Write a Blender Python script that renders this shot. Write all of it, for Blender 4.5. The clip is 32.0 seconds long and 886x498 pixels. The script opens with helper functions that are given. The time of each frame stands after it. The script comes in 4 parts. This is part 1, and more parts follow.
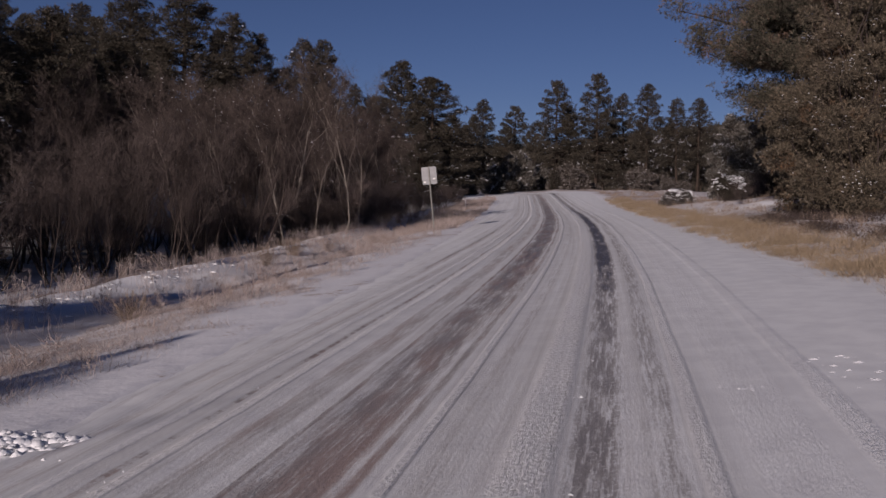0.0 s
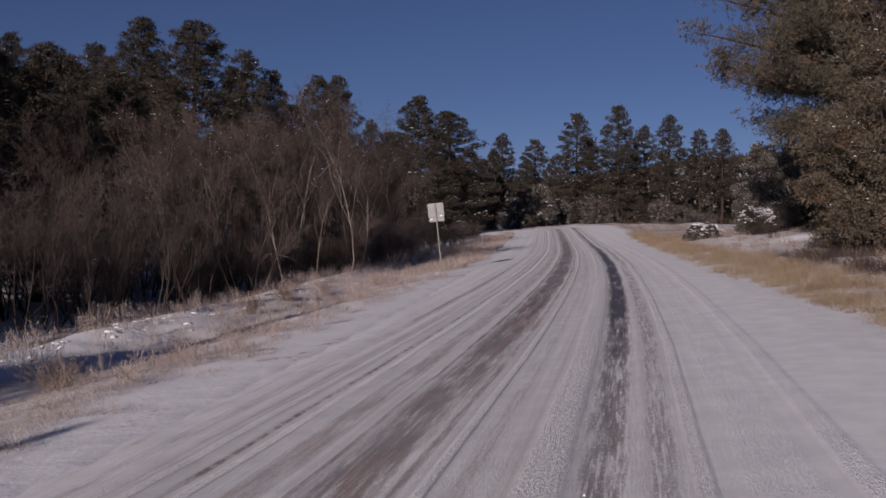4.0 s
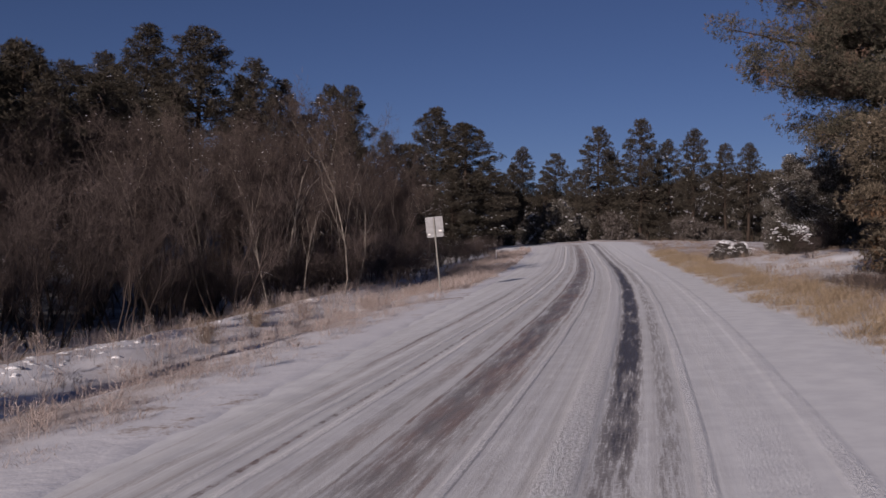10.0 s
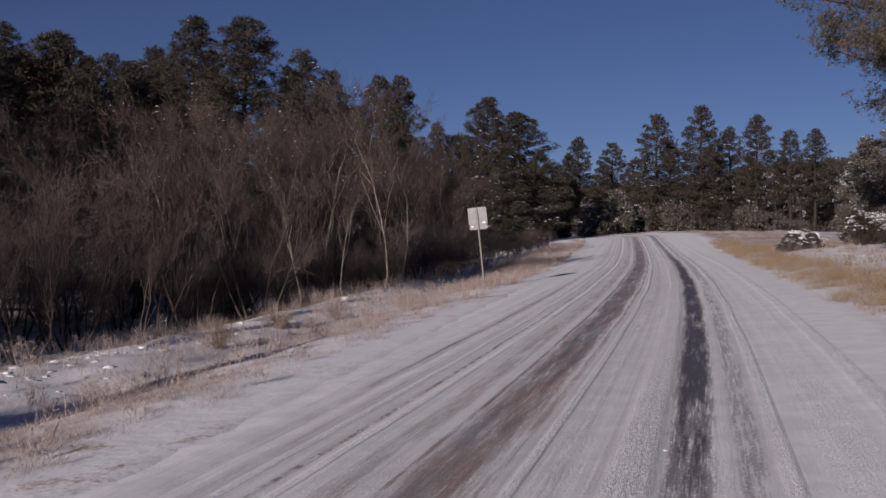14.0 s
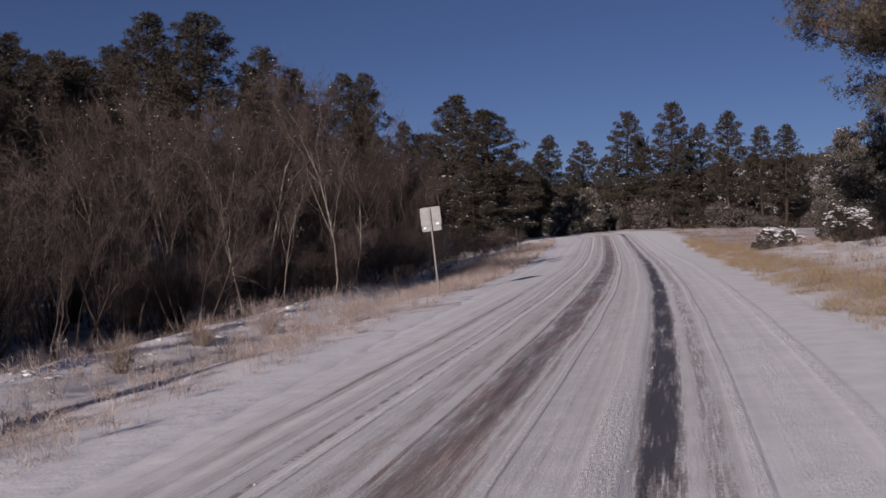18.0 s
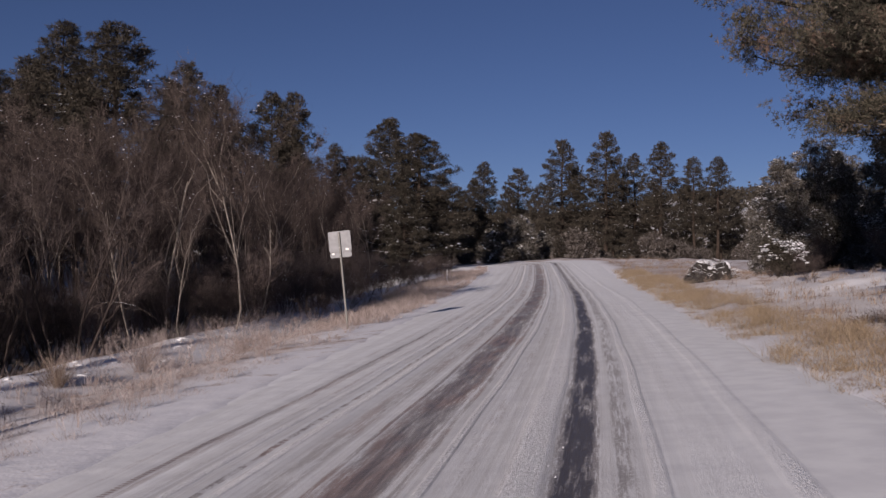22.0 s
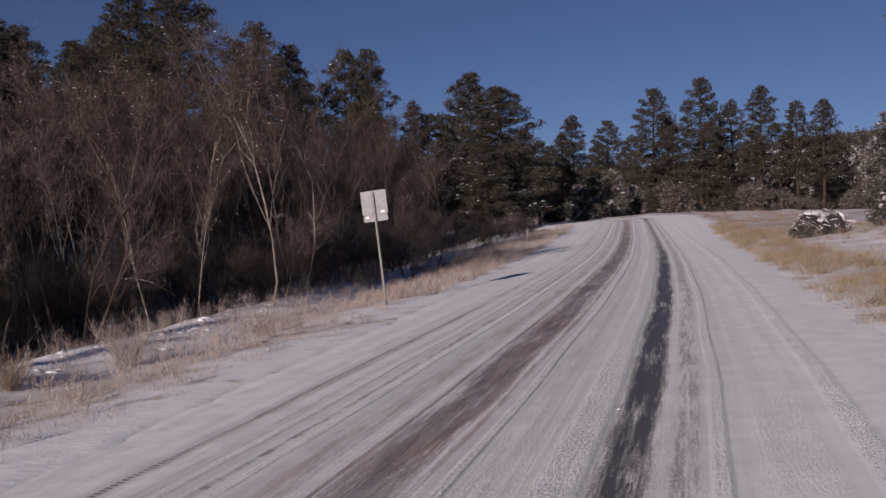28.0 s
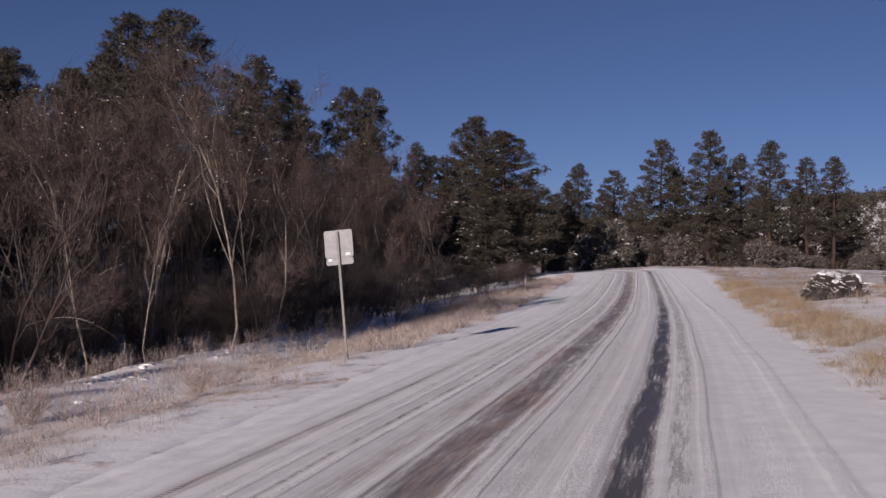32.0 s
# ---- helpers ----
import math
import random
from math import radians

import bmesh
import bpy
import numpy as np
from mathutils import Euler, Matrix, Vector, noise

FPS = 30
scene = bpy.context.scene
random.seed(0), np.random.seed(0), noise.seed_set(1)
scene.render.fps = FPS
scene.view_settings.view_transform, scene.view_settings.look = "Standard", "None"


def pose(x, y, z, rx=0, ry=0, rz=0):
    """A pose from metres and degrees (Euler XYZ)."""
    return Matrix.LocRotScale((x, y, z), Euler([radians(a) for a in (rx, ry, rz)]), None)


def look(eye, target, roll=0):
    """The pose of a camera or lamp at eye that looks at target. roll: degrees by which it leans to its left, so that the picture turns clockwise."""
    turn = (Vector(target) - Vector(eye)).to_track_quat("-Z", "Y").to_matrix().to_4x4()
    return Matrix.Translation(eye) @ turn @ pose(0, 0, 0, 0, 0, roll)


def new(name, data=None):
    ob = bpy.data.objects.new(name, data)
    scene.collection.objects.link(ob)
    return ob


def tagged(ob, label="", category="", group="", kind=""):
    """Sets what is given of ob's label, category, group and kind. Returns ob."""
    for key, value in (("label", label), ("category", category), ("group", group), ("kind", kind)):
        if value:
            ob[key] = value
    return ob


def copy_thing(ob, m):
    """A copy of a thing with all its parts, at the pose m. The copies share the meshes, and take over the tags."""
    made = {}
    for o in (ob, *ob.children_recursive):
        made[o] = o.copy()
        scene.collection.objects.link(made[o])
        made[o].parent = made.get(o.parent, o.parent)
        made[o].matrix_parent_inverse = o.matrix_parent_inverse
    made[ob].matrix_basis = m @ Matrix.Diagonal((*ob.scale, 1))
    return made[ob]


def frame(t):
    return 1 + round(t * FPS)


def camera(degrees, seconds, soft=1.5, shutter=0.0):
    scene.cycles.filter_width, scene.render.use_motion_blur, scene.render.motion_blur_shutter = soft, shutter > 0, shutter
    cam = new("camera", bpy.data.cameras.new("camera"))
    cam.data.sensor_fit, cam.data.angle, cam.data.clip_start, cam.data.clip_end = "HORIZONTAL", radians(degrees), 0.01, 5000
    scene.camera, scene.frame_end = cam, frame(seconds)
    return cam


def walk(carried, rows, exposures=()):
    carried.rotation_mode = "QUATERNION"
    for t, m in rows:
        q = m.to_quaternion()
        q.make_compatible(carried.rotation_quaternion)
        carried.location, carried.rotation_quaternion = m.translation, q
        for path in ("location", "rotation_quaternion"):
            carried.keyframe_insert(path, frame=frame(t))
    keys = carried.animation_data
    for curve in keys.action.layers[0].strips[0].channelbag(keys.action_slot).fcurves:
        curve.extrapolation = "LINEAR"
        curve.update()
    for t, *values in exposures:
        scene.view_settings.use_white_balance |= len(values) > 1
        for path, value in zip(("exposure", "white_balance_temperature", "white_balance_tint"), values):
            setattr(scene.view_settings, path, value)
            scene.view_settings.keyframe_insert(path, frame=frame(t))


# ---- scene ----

# camera and walk: seconds, x, y, z, yaw, pitch, roll
PATH = [
    (0.0, 0.000, -0.000, 1.500, -3.617, -2.997, 0.702), (0.5, 0.108, 0.221, 1.503, -4.908, -1.167, 0.614),
    (1.0, 0.230, 0.496, 1.507, -0.350, -1.732, 1.023), (1.5, 0.280, 0.820, 1.525, -4.026, -2.528, 1.063),
    (2.0, 0.400, 1.122, 1.516, -6.010, -1.360, 0.857), (2.5, 0.509, 1.457, 1.519, -3.100, -0.897, 0.449),
    (3.0, 0.603, 1.804, 1.550, -2.231, -0.809, 0.009), (3.5, 0.689, 2.153, 1.595, -2.289, -0.871, -0.002),
    (4.0, 0.771, 2.494, 1.638, -2.161, -0.861, -0.009), (4.5, 0.853, 2.818, 1.665, -0.731, -0.554, -0.243),
    (5.0, 0.941, 3.114, 1.662, 3.114, 0.271, -0.066), (5.5, 1.032, 3.397, 1.664, 5.797, -0.480, 0.319),
    (6.0, 1.053, 3.710, 1.681, 3.354, -1.570, 0.492), (6.5, 1.141, 4.016, 1.679, 2.626, -0.751, 0.464),
    (7.0, 1.246, 4.336, 1.682, 5.975, -0.739, 0.664), (7.5, 1.270, 4.671, 1.695, 0.800, -2.268, 0.653),
    (8.0, 1.347, 4.960, 1.691, -3.028, -1.496, 0.884), (8.5, 1.497, 5.260, 1.704, 0.859, 0.187, 0.576),
    (9.0, 1.554, 5.552, 1.708, -2.865, 0.314, 0.517), (9.5, 1.642, 5.857, 1.715, -6.298, 0.161, 0.259),
    (10.0, 1.763, 6.178, 1.737, -0.787, 0.027, 0.479), (10.5, 1.788, 6.490, 1.741, 0.995, -0.333, 0.605),
    (11.0, 1.846, 6.799, 1.747, -0.416, 0.369, 0.516), (11.5, 1.969, 7.097, 1.752, 1.221, 0.827, 0.369),
    (12.0, 2.013, 7.415, 1.749, -0.250, -0.138, 0.128), (12.5, 2.055, 7.720, 1.760, -2.510, -0.727, 0.033),
    (13.0, 2.173, 8.025, 1.764, 1.565, -0.243, 0.101), (13.5, 2.210, 8.309, 1.757, 2.177, -0.380, 0.227),
    (14.0, 2.234, 8.606, 1.753, 2.708, -0.424, 0.007), (14.5, 2.263, 8.914, 1.755, 3.148, -0.380, -0.006),
    (15.0, 2.314, 9.228, 1.761, 3.486, -0.250, 0.012), (15.5, 2.403, 9.547, 1.774, 3.715, -0.040, 0.480),
    (16.0, 2.548, 9.866, 1.794, 3.823, 0.247, 0.620), (16.5, 2.629, 10.200, 1.800, 2.823, -0.265, 0.077),
    (17.0, 2.714, 10.537, 1.812, -1.350, -0.073, -0.933), (17.5, 2.809, 10.836, 1.815, 0.740, 0.346, -0.908),
    (18.0, 2.860, 11.162, 1.818, 1.122, -0.392, -0.753), (18.5, 2.936, 11.483, 1.823, -1.966, 0.166, -0.900),
    (19.0, 3.067, 11.802, 1.842, 1.153, 0.212, -0.448), (19.5, 3.107, 12.121, 1.848, 3.772, -0.265, -0.623),
    (20.0, 3.170, 12.477, 1.855, 0.044, 0.601, -0.751), (20.5, 3.302, 12.790, 1.869, -0.087, 1.035, -0.422),
    (21.0, 3.357, 13.126, 1.880, -2.218, 0.948, 0.044), (21.5, 3.419, 13.409, 1.890, -4.592, 1.426, -0.174),
    (22.0, 3.566, 13.721, 1.903, -2.780, 1.159, 0.286), (22.5, 3.600, 14.057, 1.909, -2.421, 0.237, 0.455),
    (23.0, 3.648, 14.373, 1.927, -2.754, 0.558, 0.134), (23.5, 3.767, 14.647, 1.948, 0.990, 1.060, 0.023),
    (24.0, 3.844, 14.952, 1.955, 2.138, 0.518, -0.261), (24.5, 3.937, 15.272, 1.963, 0.420, 0.685, -0.821),
    (25.0, 4.041, 15.618, 1.960, 0.941, 0.571, -0.027), (25.5, 4.151, 15.981, 1.952, 2.550, 0.210, 0.018),
    (26.0, 4.262, 16.354, 1.946, 4.102, -0.367, -0.037), (26.5, 4.368, 16.729, 1.947, 4.446, -1.126, -1.375),
    (27.0, 4.463, 17.100, 1.961, 2.437, -2.034, -1.477), (27.5, 4.605, 17.443, 1.968, 0.528, -1.346, -1.577),
    (28.0, 4.749, 17.785, 1.983, 2.997, -1.290, -1.339), (28.5, 4.801, 18.094, 2.005, 2.066, -0.849, -0.778),
    (29.0, 4.913, 18.397, 2.019, 3.422, 1.413, -0.536), (29.5, 4.988, 18.702, 2.022, 8.213, 1.276, -0.206),
    (30.0, 5.015, 19.025, 2.044, 6.758, 0.579, -0.183), (30.5, 5.114, 19.341, 2.039, 4.887, 0.953, -0.157),
    (31.0, 5.207, 19.678, 2.040, 4.075, 0.933, 0.304), (31.5, 5.245, 20.011, 2.061, -0.437, 0.876, 0.807),
    (32.0, 5.356, 20.324, 2.063, 3.342, 1.414, 0.911),
]

cam = camera(50.92, 32.0, soft=1.5)
walk(cam, [(t, pose(x, y, z, 90 + p, 0, w) @ pose(0, 0, 0, 0, 0, r)) for t, x, y, z, w, p, r in PATH],
     [(0.0, -0.37, 6500, 20), (2.5, -0.39, 6500, 20), (5.0, -0.07, 6500, 19), (6.5, 0.01, 6500, 19), (8.0, -0.17, 6500, 19), (9.5, -0.16, 6500, 19), (10.4, -0.23, 6500, 19), (11.0, -0.08, 6500, 18), (12.0, -0.04, 6500, 18), (13.0, -0.10, 6500, 18), (16.0, 0.03, 6500, 18), (17.2, -0.05, 6500, 18), (22.0, 0.00, 6500, 18), (23.0, -0.07, 6500, 18), (24.0, 0.01, 6500, 18), (27.0, -0.01, 6500, 18), (28.3, -0.01, 6500, 18), (30.0, 0.23, 6500, 18), (31.0, 0.29, 6500, 18), (32.0, 0.19, 6500, 18)])

# ---- light: low winter sun behind and to the left ----
SUN_EL, SUN_DIR = 15.7, Vector((-0.445, -0.8955, 0)).normalized()
world = bpy.data.worlds.new("sky")
scene.world = world
world.use_nodes = True
sky = world.node_tree.nodes.new("ShaderNodeTexSky")
sky.sky_type, sky.sun_disc = "NISHITA", False
sky.sun_elevation, sky.sun_rotation = radians(SUN_EL), math.atan2(SUN_DIR.x, SUN_DIR.y)
sky.altitude, sky.air_density, sky.dust_density, sky.ozone_density = 3000, 1.0, 0.0, 5.5
back = world.node_tree.nodes["Background"]
grade = world.node_tree.nodes.new("ShaderNodeMix")
grade.data_type, grade.blend_type = "RGBA", "MULTIPLY"
grade.inputs[0].default_value, grade.inputs[7].default_value = 1.0, (1.225, 0.935, 0.94, 1)
world.node_tree.links.new(sky.outputs[0], grade.inputs[6])
world.node_tree.links.new(grade.outputs[2], back.inputs[0])
back.inputs[1].default_value = 0.048
sun_data = bpy.data.lights.new("sun", "SUN")
sun_data.energy, sun_data.angle, sun_data.color = 5.0, radians(0.55), (1.0, 0.88, 0.77)
sun = new("sun", sun_data)
sun.matrix_world = look((0, 0, 60), Vector((0, 0, 60)) - SUN_DIR * math.cos(radians(SUN_EL)) - Vector((0, 0, math.sin(radians(SUN_EL)))))

# ---- materials ----


class Nodes:
    """A small helper round one node material."""

    def __init__(self, name, rough=0.9, spec=0.2):
        self.mat = bpy.data.materials.new(name)
        self.mat.use_nodes = True
        self.t = self.mat.node_tree
        self.bsdf = self.t.nodes["Principled BSDF"]
        self.bsdf.inputs["Roughness"].default_value = rough
        self.bsdf.inputs["Specular IOR Level"].default_value = spec

    def n(self, kind, **values):
        node = self.t.nodes.new("ShaderNode" + kind)
        for key, value in values.items():
            if key == "operation":
                node.operation = value
            elif key == "uv_map":
                node.uv_map = value
            else:
                sock = node.inputs[int(key[1:])] if key[0] == "i" and key[1:].isdigit() else node.inputs[key.replace("_", " ")]
                if isinstance(value, bpy.types.NodeSocket):
                    self.t.links.new(value, sock)
                else:
                    sock.default_value = value
        return node

    def math(self, op, a, b=0.0, c=0.0):
        return self.n("Math", operation=op, i0=a, i1=b, i2=c).outputs[0]

    def noise(self, scale, detail=4.0, rough=0.55, vector=None, distort=0.0):
        node = self.n("TexNoise", Scale=scale, Detail=detail, Roughness=rough, Distortion=distort)
        self.t.links.new(vector or self.coords(), node.inputs["Vector"])
        return node.outputs[0]

    def coords(self):
        return self.n("NewGeometry").outputs["Position"]

    def scaled(self, vector, s):
        return self.n("VectorMath", operation="MULTIPLY", i0=vector, i1=s).outputs[0]

    def ramp(self, value, lo, hi, a=0.0, b=1.0):
        node = self.n("MapRange", i0=value, i1=lo, i2=hi, i3=a, i4=b)
        node.interpolation_type = "SMOOTHSTEP"
        return node.outputs[0]

    def mix(self, fac, a, b):
        node = self.t.nodes.new("ShaderNodeMix")
        node.data_type = "RGBA"
        for sock, v in ((node.inputs[0], fac), (node.inputs[6], a), (node.inputs[7], b)):
            if isinstance(v, bpy.types.NodeSocket):
                self.t.links.new(v, sock)
            else:
                sock.default_value = v if isinstance(v, float) else (*v, 1.0)
        return node.outputs[2]

    def colour(self, c):
        if isinstance(c, bpy.types.NodeSocket):
            self.t.links.new(c, self.bsdf.inputs["Base Color"])
        else:
            self.bsdf.inputs["Base Color"].default_value = (*c, 1)
        return self

    def bump(self, height, strength=0.5, distance=0.02):
        node = self.n("Bump", Strength=strength, Distance=distance, Height=height)
        self.t.links.new(node.outputs[0], self.bsdf.inputs["Normal"])
        return self

    def rough(self, value):
        self.t.links.new(value, self.bsdf.inputs["Roughness"])
        return self


def island_material(name, dark, mid, light, rough=0.8, spec=0.2, patch=0.0, patch_colour=(0, 0, 0)):
    """Foliage, twigs and grass: each small piece takes its own shade, and patches run through the whole."""
    m = Nodes(name, rough, spec)
    rnd = m.n("NewGeometry").outputs["Random Per Island"]
    a = m.mix(m.ramp(rnd, 0.0, 0.6), dark, mid)
    a = m.mix(m.ramp(rnd, 0.55, 1.0), a, light)
    if patch:
        big = m.noise(0.9, 3.0, 0.6)
        a = m.mix(m.ramp(big, 0.62 - patch, 0.72 - patch * 0.5), a, patch_colour)
    return m.colour(a).mat


SNOW = (0.80, 0.82, 0.86)

m = Nodes("snow_clump", 0.7, 0.25)
m.colour(m.mix(m.noise(9.0), (0.70, 0.72, 0.77), SNOW)).bump(m.noise(40.0), 0.5, 0.02)
M_SNOW = m.mat

# snow-covered ground with bare earth and flattened dry grass showing through
m = Nodes("snowy_ground", 0.85, 0.2)
big, small, fine = m.noise(0.22, 4.0, 0.6), m.noise(1.7, 5.0, 0.65), m.noise(14.0, 4.0, 0.7)
cover = m.math("ADD", m.math("MULTIPLY", big, 0.55), m.math("ADD", m.math("MULTIPLY", small, 0.45), m.math("MULTIPLY", fine, 0.28)))
bare = m.ramp(cover, 0.68, 0.80)
straw = m.mix(fine, (0.20, 0.145, 0.115), (0.44, 0.34, 0.285))
lit = m.n("Attribute")
lit.attribute_name = "litter"
mead = m.n("Attribute")
mead.attribute_name = "meadow"
bare = m.math("MAXIMUM", bare, m.math("MULTIPLY", mead.outputs["Fac"], m.ramp(cover, 0.50, 0.72)))
bare = m.math("MAXIMUM", bare, m.math("MULTIPLY", lit.outputs["Fac"], m.ramp(cover, 0.56, 0.70)))
straw = m.mix(lit.outputs["Fac"], straw, m.mix(fine, (0.10, 0.075, 0.066), (0.22, 0.17, 0.145)))
m.colour(m.mix(bare, m.mix(small, (0.66, 0.67, 0.72), SNOW), straw))
m.bump(m.math("ADD", m.math("MULTIPLY", small, 0.8), m.math("MULTIPLY", fine, 0.07)), 0.45, 0.07)
M_GROUND = m.mat

# packed snow on the road, worn to grey ice and wet asphalt along the wheel tracks
m = Nodes("packed_snow_road", 0.75, 0.3)
uv = m.n("UVMap", uv_map="lane").outputs[0]
sep = m.n("SeparateXYZ", i0=uv)
lat, lon = sep.outputs[0], sep.outputs[1]
wob = m.math("MULTIPLY", m.math("SUBTRACT", m.noise(0.16, 1.0, 0.4, m.scaled(uv, (0.15, 1.0, 0))), 0.5), 0.12)
lat_w = m.math("ADD", lat, wob)


def streak(node_set, sx, sy, scale=1.0, detail=5.0, rough=0.65):
    return node_set.noise(scale, detail, rough, node_set.scaled(uv, (sx, sy, 0.0)))


def band(node_set, centre, half, soft):
    d = node_set.math("ABSOLUTE", node_set.math("SUBTRACT", lat_w, centre))
    return node_set.ramp(d, half, half + soft, 1.0, 0.0)


st_fine, st_mid, st_patch = streak(m, 34.0, 1.6), streak(m, 9.0, 0.5), streak(m, 1.6, 0.35)
blotch = streak(m, 8.0, 0.7, 1.0, 6.0, 0.75)
lines = streak(m, 7.0, 0.02, 1.0, 5.0, 0.7)
lines_b = streak(m, 24.0, 0.05, 1.0, 4.0, 0.7)
grain = m.noise(90.0, 3.0, 0.7)
churn = streak(m, 34.0, 19.0, 1.0, 4.0, 0.7)
fade_r = m.math("MULTIPLY", m.ramp(lon, 10.0, 20.0, 0.44, 1.0), m.math("ADD", m.ramp(lon, 36.0, 70.0, 0.98, 0.5), m.ramp(lon, 92.0, 112.0, 0.0, 0.7)))
wear_r = m.math("MULTIPLY", band(m, -0.07, 0.05, 0.21), fade_r)
wear_l = m.math("MULTIPLY", band(m, -1.75, 0.13, 0.28), m.math("MULTIPLY", m.ramp(lon, 60.0, 110.0, 1.0, 0.6), m.ramp(lon, 9.0, 24.0, 0.38, 0.50)))
wear_o = 0.0
for centre, half, soft, much in ((-1.7, 0.25, 0.65, 0.11), (0.05, 0.22, 0.38, 0.08), (-3.6, 0.3, 0.5, 0.06), (-0.95, 0.03, 0.10, 0.22), (-1.38, 0.015, 0.05, 0.26), (-2.1, 0.012, 0.03, 0.3), (-2.45, 0.08, 0.16, 0.30), (-3.05, 0.014, 0.04, 0.25), (-3.5, 0.015, 0.06, 0.2), (-3.85, 0.05, 0.14, 0.2), (-4.25, 0.02, 0.08, 0.2), (0.34, 0.06, 0.09, 0.28), (0.95, 0.03, 0.12, 0.16)):
    wear_o = m.math("ADD", wear_o, m.math("MULTIPLY", band(m, centre, half, soft), much))
ridge = 0.0
for centre, half, soft, much in ((-0.45, 0.09, 0.10, 1.0), (-1.2, 0.02, 0.04, 0.8), (-2.86, 0.035, 0.05, 1.0), (-3.32, 0.02, 0.05, 0.7), (0.56, 0.03, 0.05, 0.6), (1.02, 0.16, 0.12, 0.2), (1.5, 0.05, 0.08, 0.4)):
    ridge = m.math("ADD", ridge, m.math("MULTIPLY", band(m, centre, half, soft), much))
tread = m.math("MULTIPLY", band(m, -3.92, 0.022, 0.012), m.math("MULTIPLY", m.ramp(m.math("FRACT", m.math("MULTIPLY", lon, 15.0)), 0.3, 0.6), m.math("MULTIPLY", m.ramp(lon, 19.0, 22.0), m.ramp(lon, 34.0, 40.0, 1.0, 0.0))))
dash = m.math("MULTIPLY", band(m, -3.05, 0.012, 0.03), m.ramp(m.noise(1.0, 4.0, 0.7, m.scaled(uv, (6.0, 5.0, 0))), 0.46, 0.60))
wear_o = m.math("ADD", wear_o, m.math("ADD", m.math("MULTIPLY", tread, 0.42), m.math("MULTIPLY", dash, 0.28)))
wear = m.math("ADD", m.math("ADD", wear_r, wear_l), wear_o)
broken = m.math("ADD", m.math("MULTIPLY", blotch, 0.5), m.math("ADD", m.math("MULTIPLY", st_mid, 0.25), m.math("MULTIPLY", st_patch, 0.25)))
wear = m.math("MULTIPLY", wear, m.ramp(broken, 0.34, 0.58, 0.42, 1.4))
flecks = m.ramp(lat_w, -1.3, -0.7, 0.4, 1.0)
wear = m.math("SUBTRACT", wear, m.math("MULTIPLY", m.math("MULTIPLY", m.ramp(st_fine, 0.46, 0.68), 0.42), flecks))
wear = m.math("SUBTRACT", wear, m.math("MULTIPLY", m.math("MULTIPLY", m.ramp(churn, 0.48, 0.70), 0.34), flecks))
wear = m.math("MAXIMUM", wear, 0.0)
driven = m.math("MULTIPLY", m.ramp(lat_w, 0.3, 0.9, 1.0, 0.0), m.ramp(lat_w, -4.5, -3.4, 0.0, 1.0))
film = m.math("MULTIPLY", driven, m.ramp(m.math("ADD", m.math("MULTIPLY", st_mid, 0.2), m.math("ADD", m.math("MULTIPLY", lines, 0.45), m.math("MULTIPLY", lines_b, 0.35))), 0.40, 0.62, 0.0, 1.0))
snow = m.mix(m.ramp(m.noise(3.0), 0.3, 0.7), (0.700, 0.722, 0.757), (0.798, 0.824, 0.852))
worn = m.ramp(lat_w, 0.4, 1.6, 1.0, 0.1)
snow = m.mix(m.math("MULTIPLY", worn, m.ramp(streak(m, 2.6, 0.05, 1.0, 5.0, 0.7), 0.40, 0.60, 0.0, 0.34)), snow, (0.505, 0.513, 0.52))
snow = m.mix(m.math("MULTIPLY", film, 0.55), snow, (0.443, 0.436, 0.44))
grit = m.mix(m.math("MULTIPLY", m.ramp(st_patch, 0.42, 0.62), m.ramp(lat_w, -1.2, -0.7, 1.0, 0.0)), (0.30, 0.288, 0.290), (0.33, 0.262, 0.245))
snow = m.mix(m.math("MULTIPLY", m.math("MULTIPLY", ridge, m.ramp(churn, 0.42, 0.58)), 0.9), snow, (0.86, 0.87, 0.90))
snow = m.mix(m.ramp(wear, 0.10, 0.60), snow, grit)
snow = m.mix(m.ramp(wear, 0.52, 1.0), snow, (0.098, 0.090, 0.092))
m.colour(snow).rough(m.ramp(wear, 0.2, 0.9, 0.78, 0.45))
rough_part = m.math("ADD", m.math("MULTIPLY", driven, 0.35), m.math("ADD", 0.06, m.math("MULTIPLY", ridge, 1.5)))
relief = m.math("MULTIPLY", m.math("ADD", m.math("MULTIPLY", churn, 0.7), m.math("ADD", m.math("MULTIPLY", st_fine, 0.2), m.math("MULTIPLY", grain, 0.25))), rough_part)
verge_part = m.ramp(lat_w, -4.8, -3.8, 0.5, 0.0)
m.bump(m.math("ADD", relief, m.math("ADD", m.math("MULTIPLY", m.noise(0.9, 2.0, 0.5), 0.03), m.math("MULTIPLY", m.noise(2.4, 5.0, 0.65), verge_part))), 0.6, 0.045)
M_ROAD = m.mat

